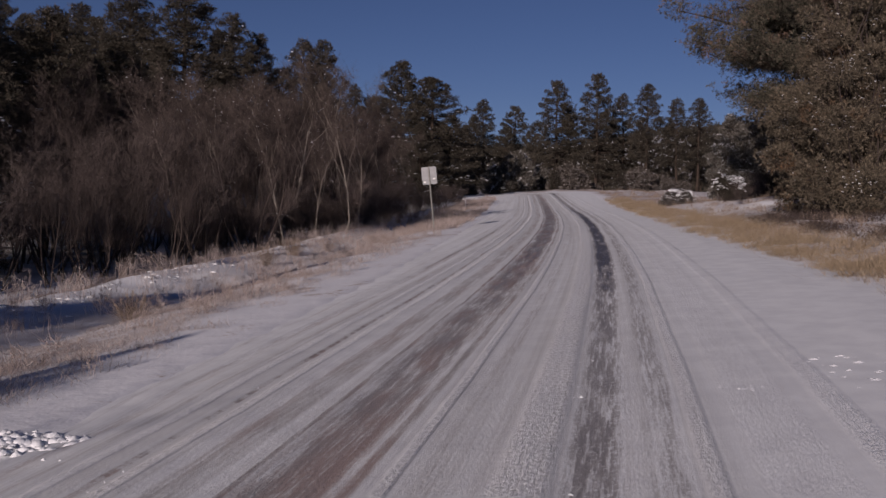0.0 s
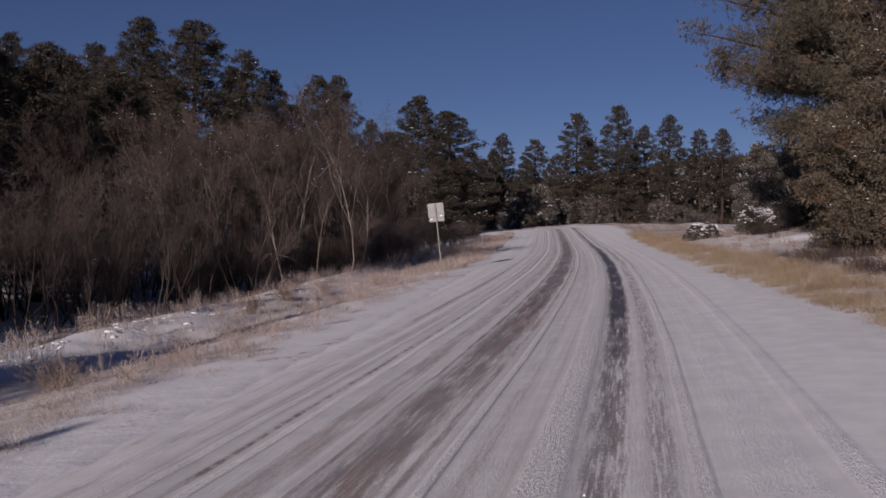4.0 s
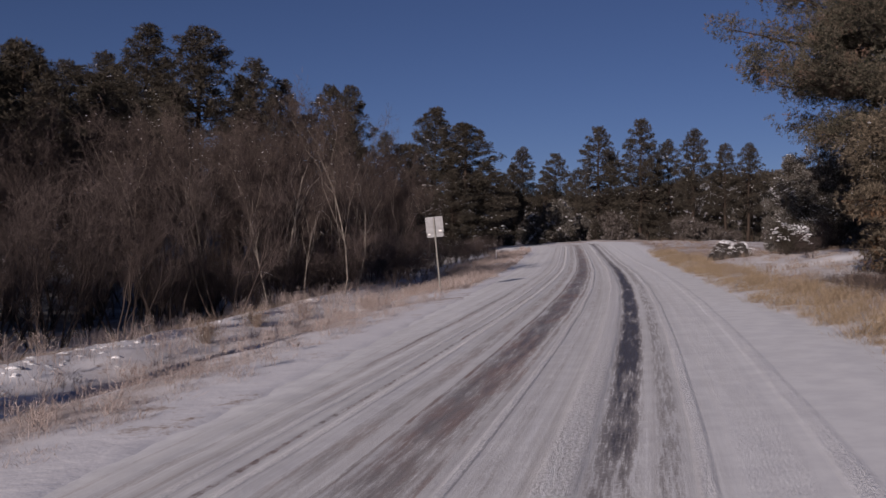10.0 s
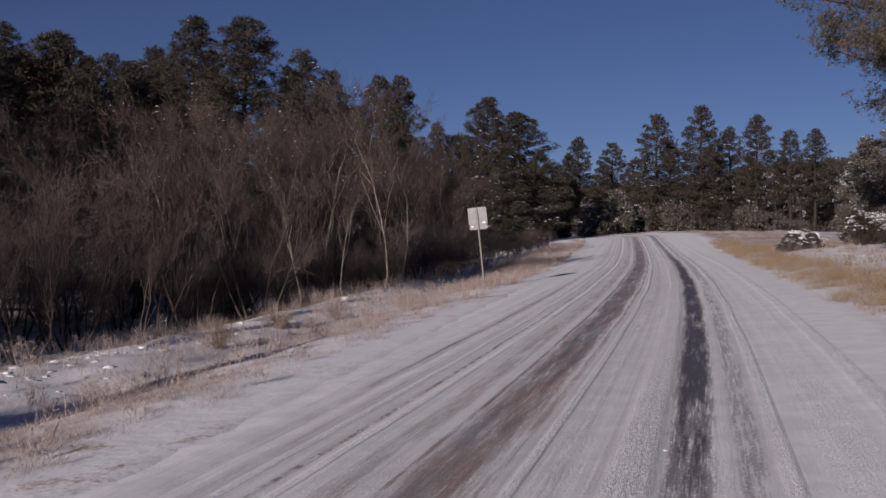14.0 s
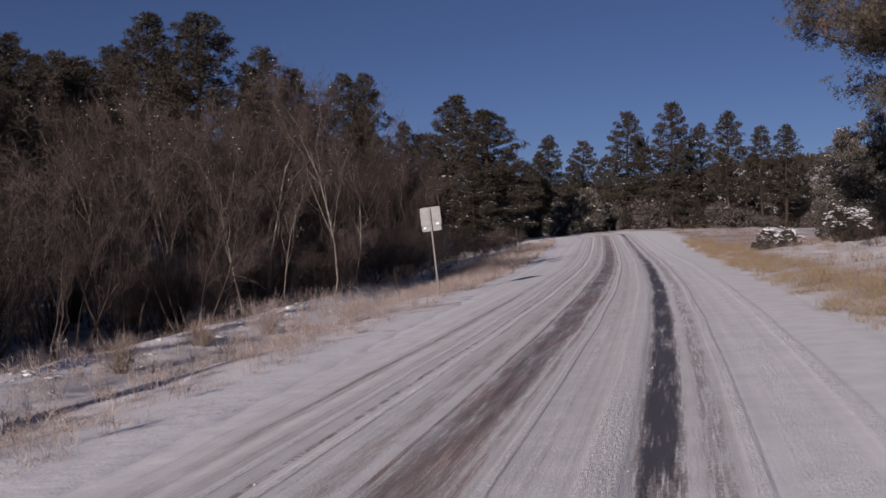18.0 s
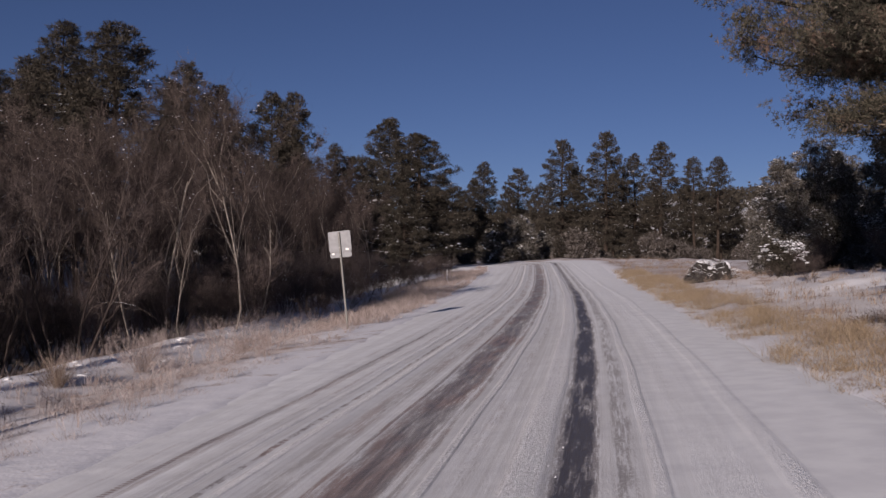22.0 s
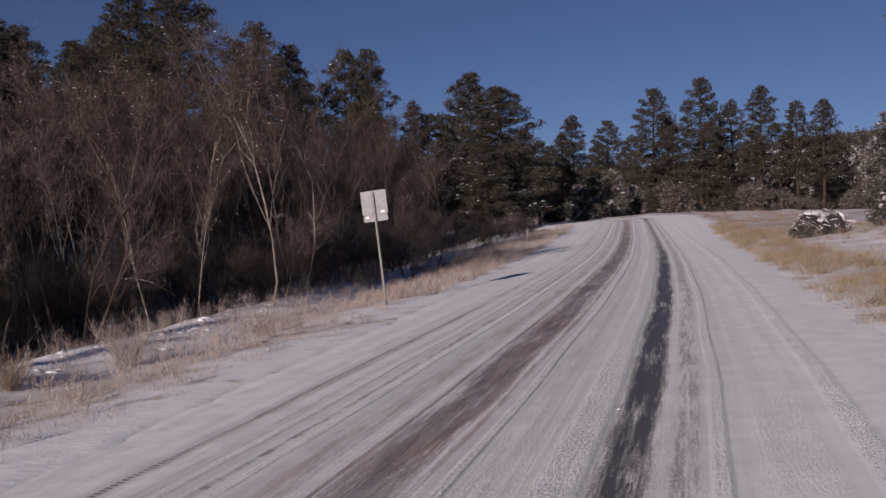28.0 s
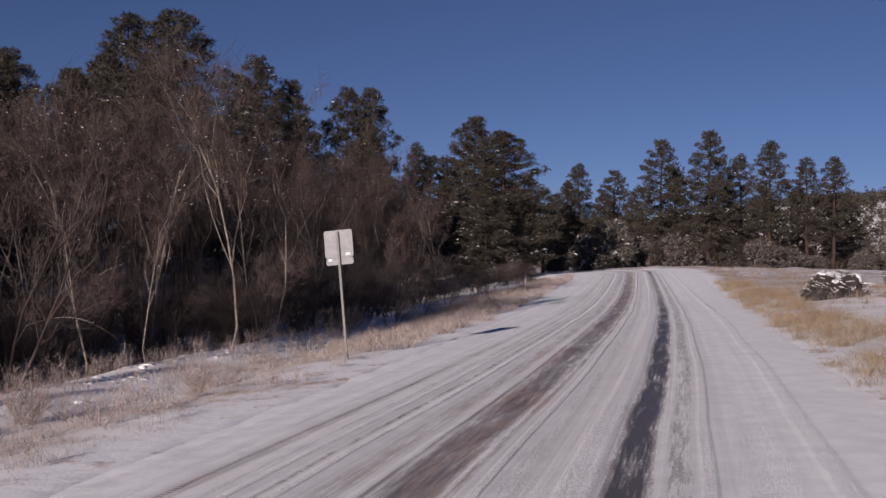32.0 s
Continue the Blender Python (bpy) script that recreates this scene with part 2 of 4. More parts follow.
m = Nodes("pine_bark", 0.95, 0.1)
m.colour(m.mix(m.ramp(m.noise(7.0, 5.0, 0.7, m.scaled(m.coords(), (1, 1, 0.25))), 0.35, 0.65), (0.026, 0.020, 0.017), (0.062, 0.047, 0.038)))
m.bump(m.noise(18.0, 4.0, 0.7, m.scaled(m.coords(), (1, 1, 0.3))), 0.9, 0.03)
M_BARK = m.mat
m = Nodes("pale_bark", 0.85, 0.12)
m.colour(m.mix(m.ramp(m.noise(6.0, 5.0, 0.7), 0.35, 0.7), (0.13, 0.112, 0.098), (0.32, 0.285, 0.255)))
m.bump(m.noise(30.0), 0.5, 0.02)
M_PALE = m.mat
m = Nodes("dark_bark", 0.95, 0.1)
m.colour(m.mix(m.noise(8.0, 4.0, 0.7), (0.036, 0.028, 0.026), (0.088, 0.070, 0.064)))
m.bump(m.noise(25.0), 0.6, 0.02)
M_DARKBARK = m.mat
M_FROST = island_material("frosted_leaves", (0.032, 0.029, 0.024), (0.085, 0.076, 0.064), (0.30, 0.285, 0.275), 0.85, 0.15)
M_TWIG = island_material("bare_twigs", (0.040, 0.031, 0.030), (0.060, 0.047, 0.044), (0.092, 0.073, 0.068), 0.9, 0.1)
# copy of the bare twigs, the shaded wood's brightness put into its colour
M_TWIG_SHADE = island_material("shade_toned_twigs", (0.060, 0.048, 0.046), (0.092, 0.074, 0.070), (0.140, 0.115, 0.108), 0.9, 0.1)
# paler copy of the bare twigs, colour raised to offset shade under the trees
M_TWIG_LIFT = island_material("shade_lifted_twigs", (0.085, 0.066, 0.061), (0.14, 0.110, 0.102), (0.21, 0.172, 0.160), 0.9, 0.1)
M_TWIG_PALE = island_material("pale_twigs", (0.052, 0.041, 0.038), (0.085, 0.067, 0.061), (0.145, 0.117, 0.106), 0.9, 0.1)
M_NEEDLE = island_material("pine_needles", (0.024, 0.022, 0.0175), (0.046, 0.040, 0.031), (0.084, 0.071, 0.057), 0.65, 0.2)
M_JUNIPER = island_material("juniper_leaves", (0.040, 0.035, 0.026), (0.098, 0.081, 0.060), (0.20, 0.165, 0.125), 0.8, 0.15, 0.04, (0.15, 0.088, 0.052))
M_RUST = island_material("evergreen_leaves", (0.036, 0.037, 0.028), (0.078, 0.073, 0.054), (0.165, 0.138, 0.110), 0.8, 0.15, 0.07, (0.185, 0.122, 0.094))
M_BRUSH = island_material("grey_brush", (0.026, 0.021, 0.018), (0.072, 0.060, 0.053), (0.26, 0.24, 0.23), 0.9, 0.1)
M_STRAW = island_material("dry_grass", (0.155, 0.115, 0.078), (0.268, 0.205, 0.138), (0.40, 0.320, 0.228), 0.85, 0.15)
M_WEED = island_material("dry_weeds", (0.17, 0.136, 0.126), (0.31, 0.256, 0.238), (0.47, 0.41, 0.39), 0.9, 0.1)
M_WEED_DARK = island_material("brown_weeds", (0.11, 0.082, 0.065), (0.22, 0.168, 0.132), (0.34, 0.275, 0.225), 0.9, 0.1)
m = Nodes("galvanised_steel", 0.42, 0.5)
m.bsdf.inputs["Metallic"].default_value = 0.3
m.colour(m.mix(m.noise(12.0, 4.0, 0.6), (0.20, 0.20, 0.21), (0.29, 0.29, 0.295))).bump(m.noise(60.0), 0.08, 0.002)
M_GALV = m.mat
m = Nodes("sign_back_sheet", 0.5, 0.4)
m.colour(m.mix(m.ramp(m.noise(5.0, 5.0, 0.65), 0.3, 0.75), (0.17, 0.176, 0.19), (0.235, 0.242, 0.256)))
M_SHEET = m.mat
m = Nodes("post_steel", 0.6, 0.4)
m.colour(m.mix(m.noise(15.0), (0.10, 0.10, 0.095), (0.20, 0.195, 0.18)))
M_POST = m.mat
m = Nodes("white_paint", 0.6, 0.3)
m.colour(m.mix(m.noise(14.0), (0.68, 0.67, 0.65), (0.80, 0.80, 0.79)))
M_WHITE = m.mat
m = Nodes("dark_rock", 0.9, 0.2)
m.colour(m.mix(m.noise(6.0, 5.0, 0.7), (0.018, 0.017, 0.017), (0.062, 0.056, 0.053))).bump(m.noise(14.0), 0.9, 0.05)
M_ROCK = m.mat

# ---- mesh helpers ----


def mesh_ob(name, verts, faces, mat, parent=None, label="", smooth=False, lane=None, kind=""):
    """One mesh object. verts: (n, 3) array; faces: (m, 3 or 4) array, or a list of such arrays."""
    me = bpy.data.meshes.new(name)
    verts = np.asarray(verts, np.float32)
    groups = [np.asarray(f, np.int32) for f in (faces if isinstance(faces, list) else [faces]) if len(f)]
    loops = np.concatenate([g.ravel() for g in groups])
    sizes = np.concatenate([np.full(len(g), g.shape[1], np.int32) for g in groups])
    me.vertices.add(len(verts))
    me.vertices.foreach_set("co", verts.ravel())
    me.loops.add(len(loops))
    me.loops.foreach_set("vertex_index", loops)
    me.polygons.add(len(sizes))
    me.polygons.foreach_set("loop_start", np.concatenate([[0], np.cumsum(sizes)[:-1]]).astype(np.int32))
    me.polygons.foreach_set("use_smooth", np.full(len(sizes), smooth))
    if lane is not None:
        layer = me.uv_layers.new(name="lane")
        layer.data.foreach_set("uv", np.asarray(lane, np.float32)[loops].ravel())
    me.update(calc_edges=True)
    me.validate()
    me.materials.append(mat)
    ob = new(name, me)
    if parent is not None:
        ob.parent = parent
    return tagged(ob, label, kind=kind)


def part(name, bm, mat, parent, label="", smooth=False):
    me = bpy.data.meshes.new(name)
    bm.to_mesh(me)
    bm.free()
    for poly in me.polygons:
        poly.use_smooth = smooth
    me.materials.append(mat)
    ob = new(name, me)
    ob.parent = parent
    if label:
        tagged(ob, label)
    return ob


def box_bm(size, at=(0, 0, 0), bevel=0.0):
    bm = bmesh.new()
    bmesh.ops.create_cube(bm, size=1.0, matrix=Matrix.Translation(at) @ Matrix.Diagonal((*size, 1)))
    if bevel:
        bmesh.ops.bevel(bm, geom=bm.edges[:], offset=bevel, segments=2, affect="EDGES", profile=0.5)
    return bm


class Tubes:
    """Collects tapered tubes along bent lines into one mesh."""

    def __init__(self):
        self.v, self.f, self.n = [], [], 0

    def add(self, pts, radii, sides=5):
        pts, radii = np.asarray(pts, float), np.asarray(radii, float)
        k = len(pts)
        d = np.gradient(pts, axis=0)
        d /= np.linalg.norm(d, axis=1, keepdims=True) + 1e-9
        ref = np.array([0.0, 0.0, 1.0]) if abs(d[0, 2]) < 0.8 else np.array([1.0, 0.0, 0.0])
        a = np.cross(d, ref)
        a /= np.linalg.norm(a, axis=1, keepdims=True) + 1e-9
        b = np.cross(d, a)
        ang = np.arange(sides) * 2 * np.pi / sides
        ring = pts[:, None] + radii[:, None, None] * (np.cos(ang)[None, :, None] * a[:, None] + np.sin(ang)[None, :, None] * b[:, None])
        self.v.append(ring.reshape(-1, 3))
        i, j = np.meshgrid(np.arange(k - 1), np.arange(sides), indexing="ij")
        q = np.stack([i * sides + j, i * sides + (j + 1) % sides, (i + 1) * sides + (j + 1) % sides, (i + 1) * sides + j], -1).reshape(-1, 4)
        self.f.append(q + self.n)
        self.n += k * sides

    def ob(self, name, mat, parent, label="", smooth=True, kind=""):
        return mesh_ob(name, np.concatenate(self.v), np.concatenate(self.f), mat, parent, label, smooth, kind=kind)


def prisms(starts, ends, r0, rng):
    """Three-sided tapering slivers from starts to ends: twigs, weed stalks."""
    d = ends - starts
    length = np.linalg.norm(d, axis=1, keepdims=True) + 1e-9
    d = d / length
    ref = rng.normal(size=d.shape)
    a = np.cross(d, ref)
    a /= np.linalg.norm(a, axis=1, keepdims=True) + 1e-9
    b = np.cross(d, a)
    r0 = np.broadcast_to(np.asarray(r0, float).reshape(-1, 1), (len(d), 1))
    rings = []
    for base, k in ((starts, 1.0), (ends, 0.35)):
        for q in range(3):
            ang = q * 2.0944
            rings.append(base + r0 * k * (np.cos(ang) * a + np.sin(ang) * b))
    v = np.stack(rings, 1).reshape(-1, 3)
    o = np.arange(len(d))[:, None, None] * 6
    f = (np.array([[0, 1, 4, 3], [1, 2, 5, 4], [2, 0, 3, 5]])[None] + o).reshape(-1, 4)
    return v, f


def tufts(centres, outs, blades, length, width, rng, spread=0.8, lift=0.25):
    """Needle tufts: each a spray of narrow blades round its outward way. Returns vertices and triangles."""
    n = len(centres)
    c = np.repeat(centres, blades, 0)
    d = np.repeat(outs, blades, 0) + rng.normal(size=(n * blades, 3)) * spread + (0, 0, lift)
    d /= np.linalg.norm(d, axis=1, keepdims=True) + 1e-9
    side = np.cross(d, rng.normal(size=d.shape))
    side /= np.linalg.norm(side, axis=1, keepdims=True) + 1e-9
    ln = length * rng.uniform(0.6, 1.25, (n * blades, 1))
    w = width * rng.uniform(0.7, 1.3, (n * blades, 1))
    v = np.stack([c + d * ln * 0.25 - side * w, c + d * ln * 0.35 + side * w, c + d * ln], 1).reshape(-1, 3)
    return v, np.arange(n * blades * 3).reshape(-1, 3)


OCT_V = np.array([[1, 0, 0], [0.3, 0.95, 0], [-0.8, 0.6, 0], [-0.8, -0.6, 0], [0.3, -0.95, 0], [0, 0, 1.0], [0, 0, -0.35]])
OCT_F = np.array([[0, 1, 5], [1, 2, 5], [2, 3, 5], [3, 4, 5], [4, 0, 5], [1, 0, 6], [2, 1, 6], [3, 2, 6], [4, 3, 6], [0, 4, 6]])


def lumps(centres, sizes, rng, flat=0.45):
    """Small uneven pads of snow."""
    n = len(centres)
    ang = rng.uniform(0, 6.283, n)
    v = np.repeat(OCT_V[None], n, 0) * rng.uniform(0.65, 1.3, (n, 7, 1))
    x = v[..., 0] * np.cos(ang)[:, None] - v[..., 1] * np.sin(ang)[:, None]
    y = v[..., 0] * np.sin(ang)[:, None] + v[..., 1] * np.cos(ang)[:, None]
    v = np.stack([x * rng.uniform(0.6, 1.4, (n, 1)), y, v[..., 2] * flat], -1) * np.asarray(sizes)[:, None, None] + centres[:, None]
    f = OCT_F[None] + np.arange(n)[:, None, None] * 7
    return v.reshape(-1, 3), f.reshape(-1, 3)


# ---- the lie of the land ----


def track_x(y):
    """The dark wheel track along the road; it bends to the left beyond the straight."""
    y = np.asarray(y, float)
    near = ((4.592e-6 * np.minimum(y, 100) - 1.302e-3) * np.minimum(y, 100) + 0.26857) * np.minimum(y, 100) - 0.0708
    far = np.maximum(y - 100, 0)
    return near + 0.146 * far - 0.018 * np.minimum(far, 34) ** 2 - 1.08 * np.maximum(far - 34, 0)


def track_slope(y):
    return (track_x(y + 0.05) - track_x(y - 0.05)) / 0.1


KNOT_Y = (-30, 7, 17, 30, 45, 65, 90, 130, 200)
EDGE_L = (-4.5, -4.55, -4.9, -5.5, -6.0, -6.3, -6.2, -6.0, -6.0)
EDGE_R = (4.4, 4.1, 3.55, 2.85, 2.85, 3.3, 3.8, 3.8, 3.8)


# how far the front of the leafless wood stands back from the road's edge
WOOD_Y = (0, 30, 34, 38.5, 42, 45, 60)
WOOD_OFF = (11.6, 11.4, 10.4, 8.8, 7.6, 6.2, 6.4)


def lateral(x, y):
    return (x - track_x(y)) / np.hypot(1, track_slope(y))


def plane_z(x, y):
    """The banked road and its surroundings: a tilted plane that climbs gently towards the bend."""
    y = np.asarray(y, float)
    k = np.clip((y - 55) / 65, 0, 1)
    return 0.0801 * x - 0.00097 * y + 0.0064 + 1.2 * k * k * (3 - 2 * k)


def wave(x, y, s, seed=0.0):
    """Smooth uneven noise between -1 and 1, with lumps about twice s across."""
    x, y = np.asarray(x, float), np.asarray(y, float)
    total = 0.0
    for scale, share, turn in ((0.55, 0.72, 0.4), (1.31, 0.34, 1.3)):
        a = (x * math.cos(turn) + y * math.sin(turn)) * scale / s + seed * 17.3
        c = (y * math.cos(turn) - x * math.sin(turn)) * scale / s - seed * 9.7
        ia, ic = np.floor(a), np.floor(c)
        fa, fc = a - ia, c - ic
        fa, fc = fa * fa * (3 - 2 * fa), fc * fc * (3 - 2 * fc)

        def corner(p, q):
            h = np.sin((p % 1031) * 12.9898 + (q % 1033) * 78.233 + seed * 3.7) * 43758.5453
            return (h - np.floor(h)) * 2 - 1

        low = corner(ia, ic) * (1 - fa) + corner(ia + 1, ic) * fa
        high = corner(ia, ic + 1) * (1 - fa) + corner(ia + 1, ic + 1) * fa
        total = total + share * (low * (1 - fc) + high * fc)
    return total


def step(v, lo, hi):
    k = np.clip((v - lo) / (hi - lo), 0, 1)
    return k * k * (3 - 2 * k)


def ground_z(x, y):
    x, y = np.asarray(x, float), np.asarray(y, float)
    yc = np.clip(y, -60, 260)
    u = lateral(x, yc)
    left = np.interp(yc, KNOT_Y, EDGE_L) - u
    right = u - np.interp(yc, KNOT_Y, EDGE_R)
    far = step(yc, 42, 75)
    knee = track_x(np.minimum(yc, 100)) + 8 - 4 * far
    xr = np.clip(x, -45, 75)
    xr = np.minimum(xr, knee) + (0.05 - 0.15 * far) * np.maximum(xr - knee, 0)
    z = plane_z(xr, yc)
    # verge, ditch and wood floor to the left, then the slope of the far bank
    near = 1 - step(y, 50, 75)
    lumpy = 0.55 + 0.6 * wave(x, y, 0.6, 2.0) + 0.3 * wave(x, y, 2.3, 5.0)
    z = z - 0.35 * step(left, 0.3, 2.0) * step(y, 75, 95) - 0.10 * near * step(left, 0.8, 2.8) - 0.20 * near * np.exp(-(((left - 3.7 + 0.25 * wave(x, y, 1.1, 4.0)) / 1.1) ** 2))
    z = z + 0.15 * near * np.exp(-(((left - 6.1) / 0.7) ** 2)) * lumpy - 0.62 * step(left, 6.4, 9.5)
    z = z + 0.30 * np.maximum(left - 16, 0) * step(left, 16, 30) * (left < 400) - 0.30 * np.maximum(left - 70, 0) * (left >= 70)
    # rough snowy bank to the right
    z = z + 0.08 * step(right, 0.0, 2.2) + 0.35 * step(right, 3.0, 8.0) * (1 - far) + step(right, 1.0, 3.0) * (0.16 * np.maximum(wave(x, y, 0.8, 8.0), 0) + 0.15 * wave(x, y, 2.6, 9.0))
    off = step(left, 0.1, 1.5) + step(right, 0.9, 2.4)
    z = z + off * (0.05 * wave(x, y, 0.55, 1.0) + 0.07 * wave(x, y, 1.9, 2.0) + 0.15 * wave(x, y, 7.0, 3.0) * step(left + right, 0, 12))
    # far wooded ridge
    z = z + (34 + 12 * step(x, 75, 135)) * np.exp(-((y - 430) / 110) ** 2) * (0.75 + 0.2 * wave(x, y, 70.0, 4.0)) * step(x, -500, 60)
    # the road lies in a shallow bed
    on = (left < 0) & (right < 0) & (y > -30) & (y < 200)
    bed = np.where(on, np.clip((np.minimum(-left, -right) - 0.6) * 0.5, 0.0, 0.12), 0.0)
    return z - bed


def axis(lo, dense_lo, dense_hi, hi, d):
    """Even steps over the near part, growing ones outside it."""
    out_hi, out_lo, s = [dense_hi], [dense_lo], d
    while out_hi[-1] < hi:
        s *= 1.13
        out_hi.append(min(out_hi[-1] + s, hi))
    s = d
    while out_lo[-1] > lo:
        s *= 1.13
        out_lo.append(max(out_lo[-1] - s, lo))
    return np.array(out_lo[:0:-1] + list(np.arange(dense_lo, dense_hi, d)) + out_hi)


def grid_faces(nr, nc):
    i, j = np.meshgrid(np.arange(nr - 1), np.arange(nc - 1), indexing="ij")
    return np.stack([i * nc + j, i * nc + j + 1, (i + 1) * nc + j + 1, (i + 1) * nc + j], -1).reshape(-1, 4)


gx, gy = axis(-2500, -14, 26, 2500, 0.3), axis(-1500, -4, 66, 3000, 0.35)
X, Y = np.meshgrid(gx, gy)
ground = mesh_ob("ground", np.stack([X, Y, ground_z(X, Y)], -1).reshape(-1, 3), grid_faces(*X.shape), M_GROUND, smooth=True)
litter = step(np.interp(np.clip(Y, -60, 260), KNOT_Y, EDGE_L) - lateral(X, np.clip(Y, -60, 260)) - np.interp(Y, WOOD_Y, WOOD_OFF), 0.0, 4.5) * (Y < 320) * (0.06 + 0.56 * step(Y, 37, 46))
leaf_layer = ground.data.attributes.new("litter", "FLOAT", "POINT")
leaf_layer.data.foreach_set("value", litter.ravel().astype(np.float32))
right_of = lateral(X, np.clip(Y, -60, 260)) - np.interp(np.clip(Y, -60, 260), KNOT_Y, EDGE_R)
left_of = np.interp(np.clip(Y, -60, 260), KNOT_Y, EDGE_L) - lateral(X, np.clip(Y, -60, 260))
meadow = (step(right_of, -0.2, 0.9) * (0.34 + 0.4 * step(-right_of, -2.2, -0.8) + 0.5 * step(Y, 45, 62)) + (0.58 + 0.2 * step(-Y, -24, -14)) * step(left_of, 0.6, 1.7) * step(-left_of, -6.0, -3.2)) * (Y < 330)
field_layer = ground.data.attributes.new("meadow", "FLOAT", "POINT")
field_layer.data.foreach_set("value", meadow.ravel().astype(np.float32))
tagged(ground, "snow-covered uneven ground with dry grass and bare earth showing", "ground", kind="structure")

# road: one banked sheet with shallow ruts and low ridges of pushed snow
ry = np.concatenate([np.arange(-20, 3, 0.6), np.arange(3, 60, 0.16), np.arange(60, 200, 0.9)])
cols = 130
k = np.linspace(0, 1, cols)
lo, hi = np.interp(ry, KNOT_Y, EDGE_L), np.interp(ry, KNOT_Y, EDGE_R)
U = lo[:, None] + (hi - lo)[:, None] * k[None]
V = np.repeat(ry[:, None], cols, 1)
sl = track_slope(ry)[:, None]
RX = track_x(ry)[:, None] + U / np.hypot(1, sl)
RY = V
ragged = 0.25 * wave(V, U * 0, 1.9, 5.0) + 0.06 * wave(V, U * 0, 0.5, 6.0)
RX = RX + ragged * np.where(k < 0.5, (1 - k * 2) ** 6, (k * 2 - 1) ** 6)[None]
rut = np.zeros_like(U)
for c, w, h in ((-0.04, 0.2, -0.022), (-1.83, 0.26, -0.02), (-3.0, 0.05, -0.022), (-3.85, 0.08, -0.018), (-2.78, 0.09, 0.02), (-0.55, 0.16, 0.02), (-1.3, 0.15, 0.01), (0.62, 0.07, 0.006), (1.5, 0.12, 0.006), (2.4, 0.2, 0.008), (-2.1, 0.1, 0.012), (-3.5, 0.1, 0.012)):
    cc = c + 0.05 * wave(V, V * 0, 2.3, c)
    rut += h * np.exp(-(((U - cc) / w) ** 2)) * (0.85 + 0.2 * wave(V, U * 3, 0.9, c))
calm = 1 - 0.8 * step(U, 0.3, 1.0)
lumpy = calm * (0.003 * wave(RX, RY, 0.13, 1.0) + 0.004 * wave(RX, RY, 0.31, 2.0)) + 0.004 * wave(RX, RY, 1.6, 3.0)
RZ = plane_z(RX, RY) + rut + lumpy + 0.02
edge = np.minimum(k, 1 - k)[None] * (hi - lo)[:, None]
RZ = RZ + 0.011 * (wave(RX, RY, 0.16, 7.0) + wave(RX, RY, 0.5, 8.0)) * np.clip(1 - edge / 1.5, 0, 1) * np.where(k < 0.5, 1.0, 0.5)[None]
RZ = RZ - 0.055 * np.clip(1 - edge / 1.3, 0, 1) ** 2
road = mesh_ob("road", np.stack([RX, RY, RZ], -1).reshape(-1, 3), grid_faces(*U.shape), M_ROAD, smooth=True, lane=np.stack([U, V], -1).reshape(-1, 2))
tagged(road, "two-lane road under packed snow with worn dark wheel tracks", "road", kind="structure")

# ---- trees ----


def thing(name, label, category, group="", kind=""):
    return tagged(new(name), label, category, group, kind)


def bent(start, ends, bows, n, rng, wobble=0.03):
    """A line from start to end, bowed and a little uneven."""
    t = np.linspace(0, 1, n)[:, None]
    line = start + (ends - start) * t + bows * (t * (1 - t) * 4)
    line[1:-1] += rng.normal(size=(n - 2, 3)) * wobble * np.linalg.norm(ends - start)
    return line


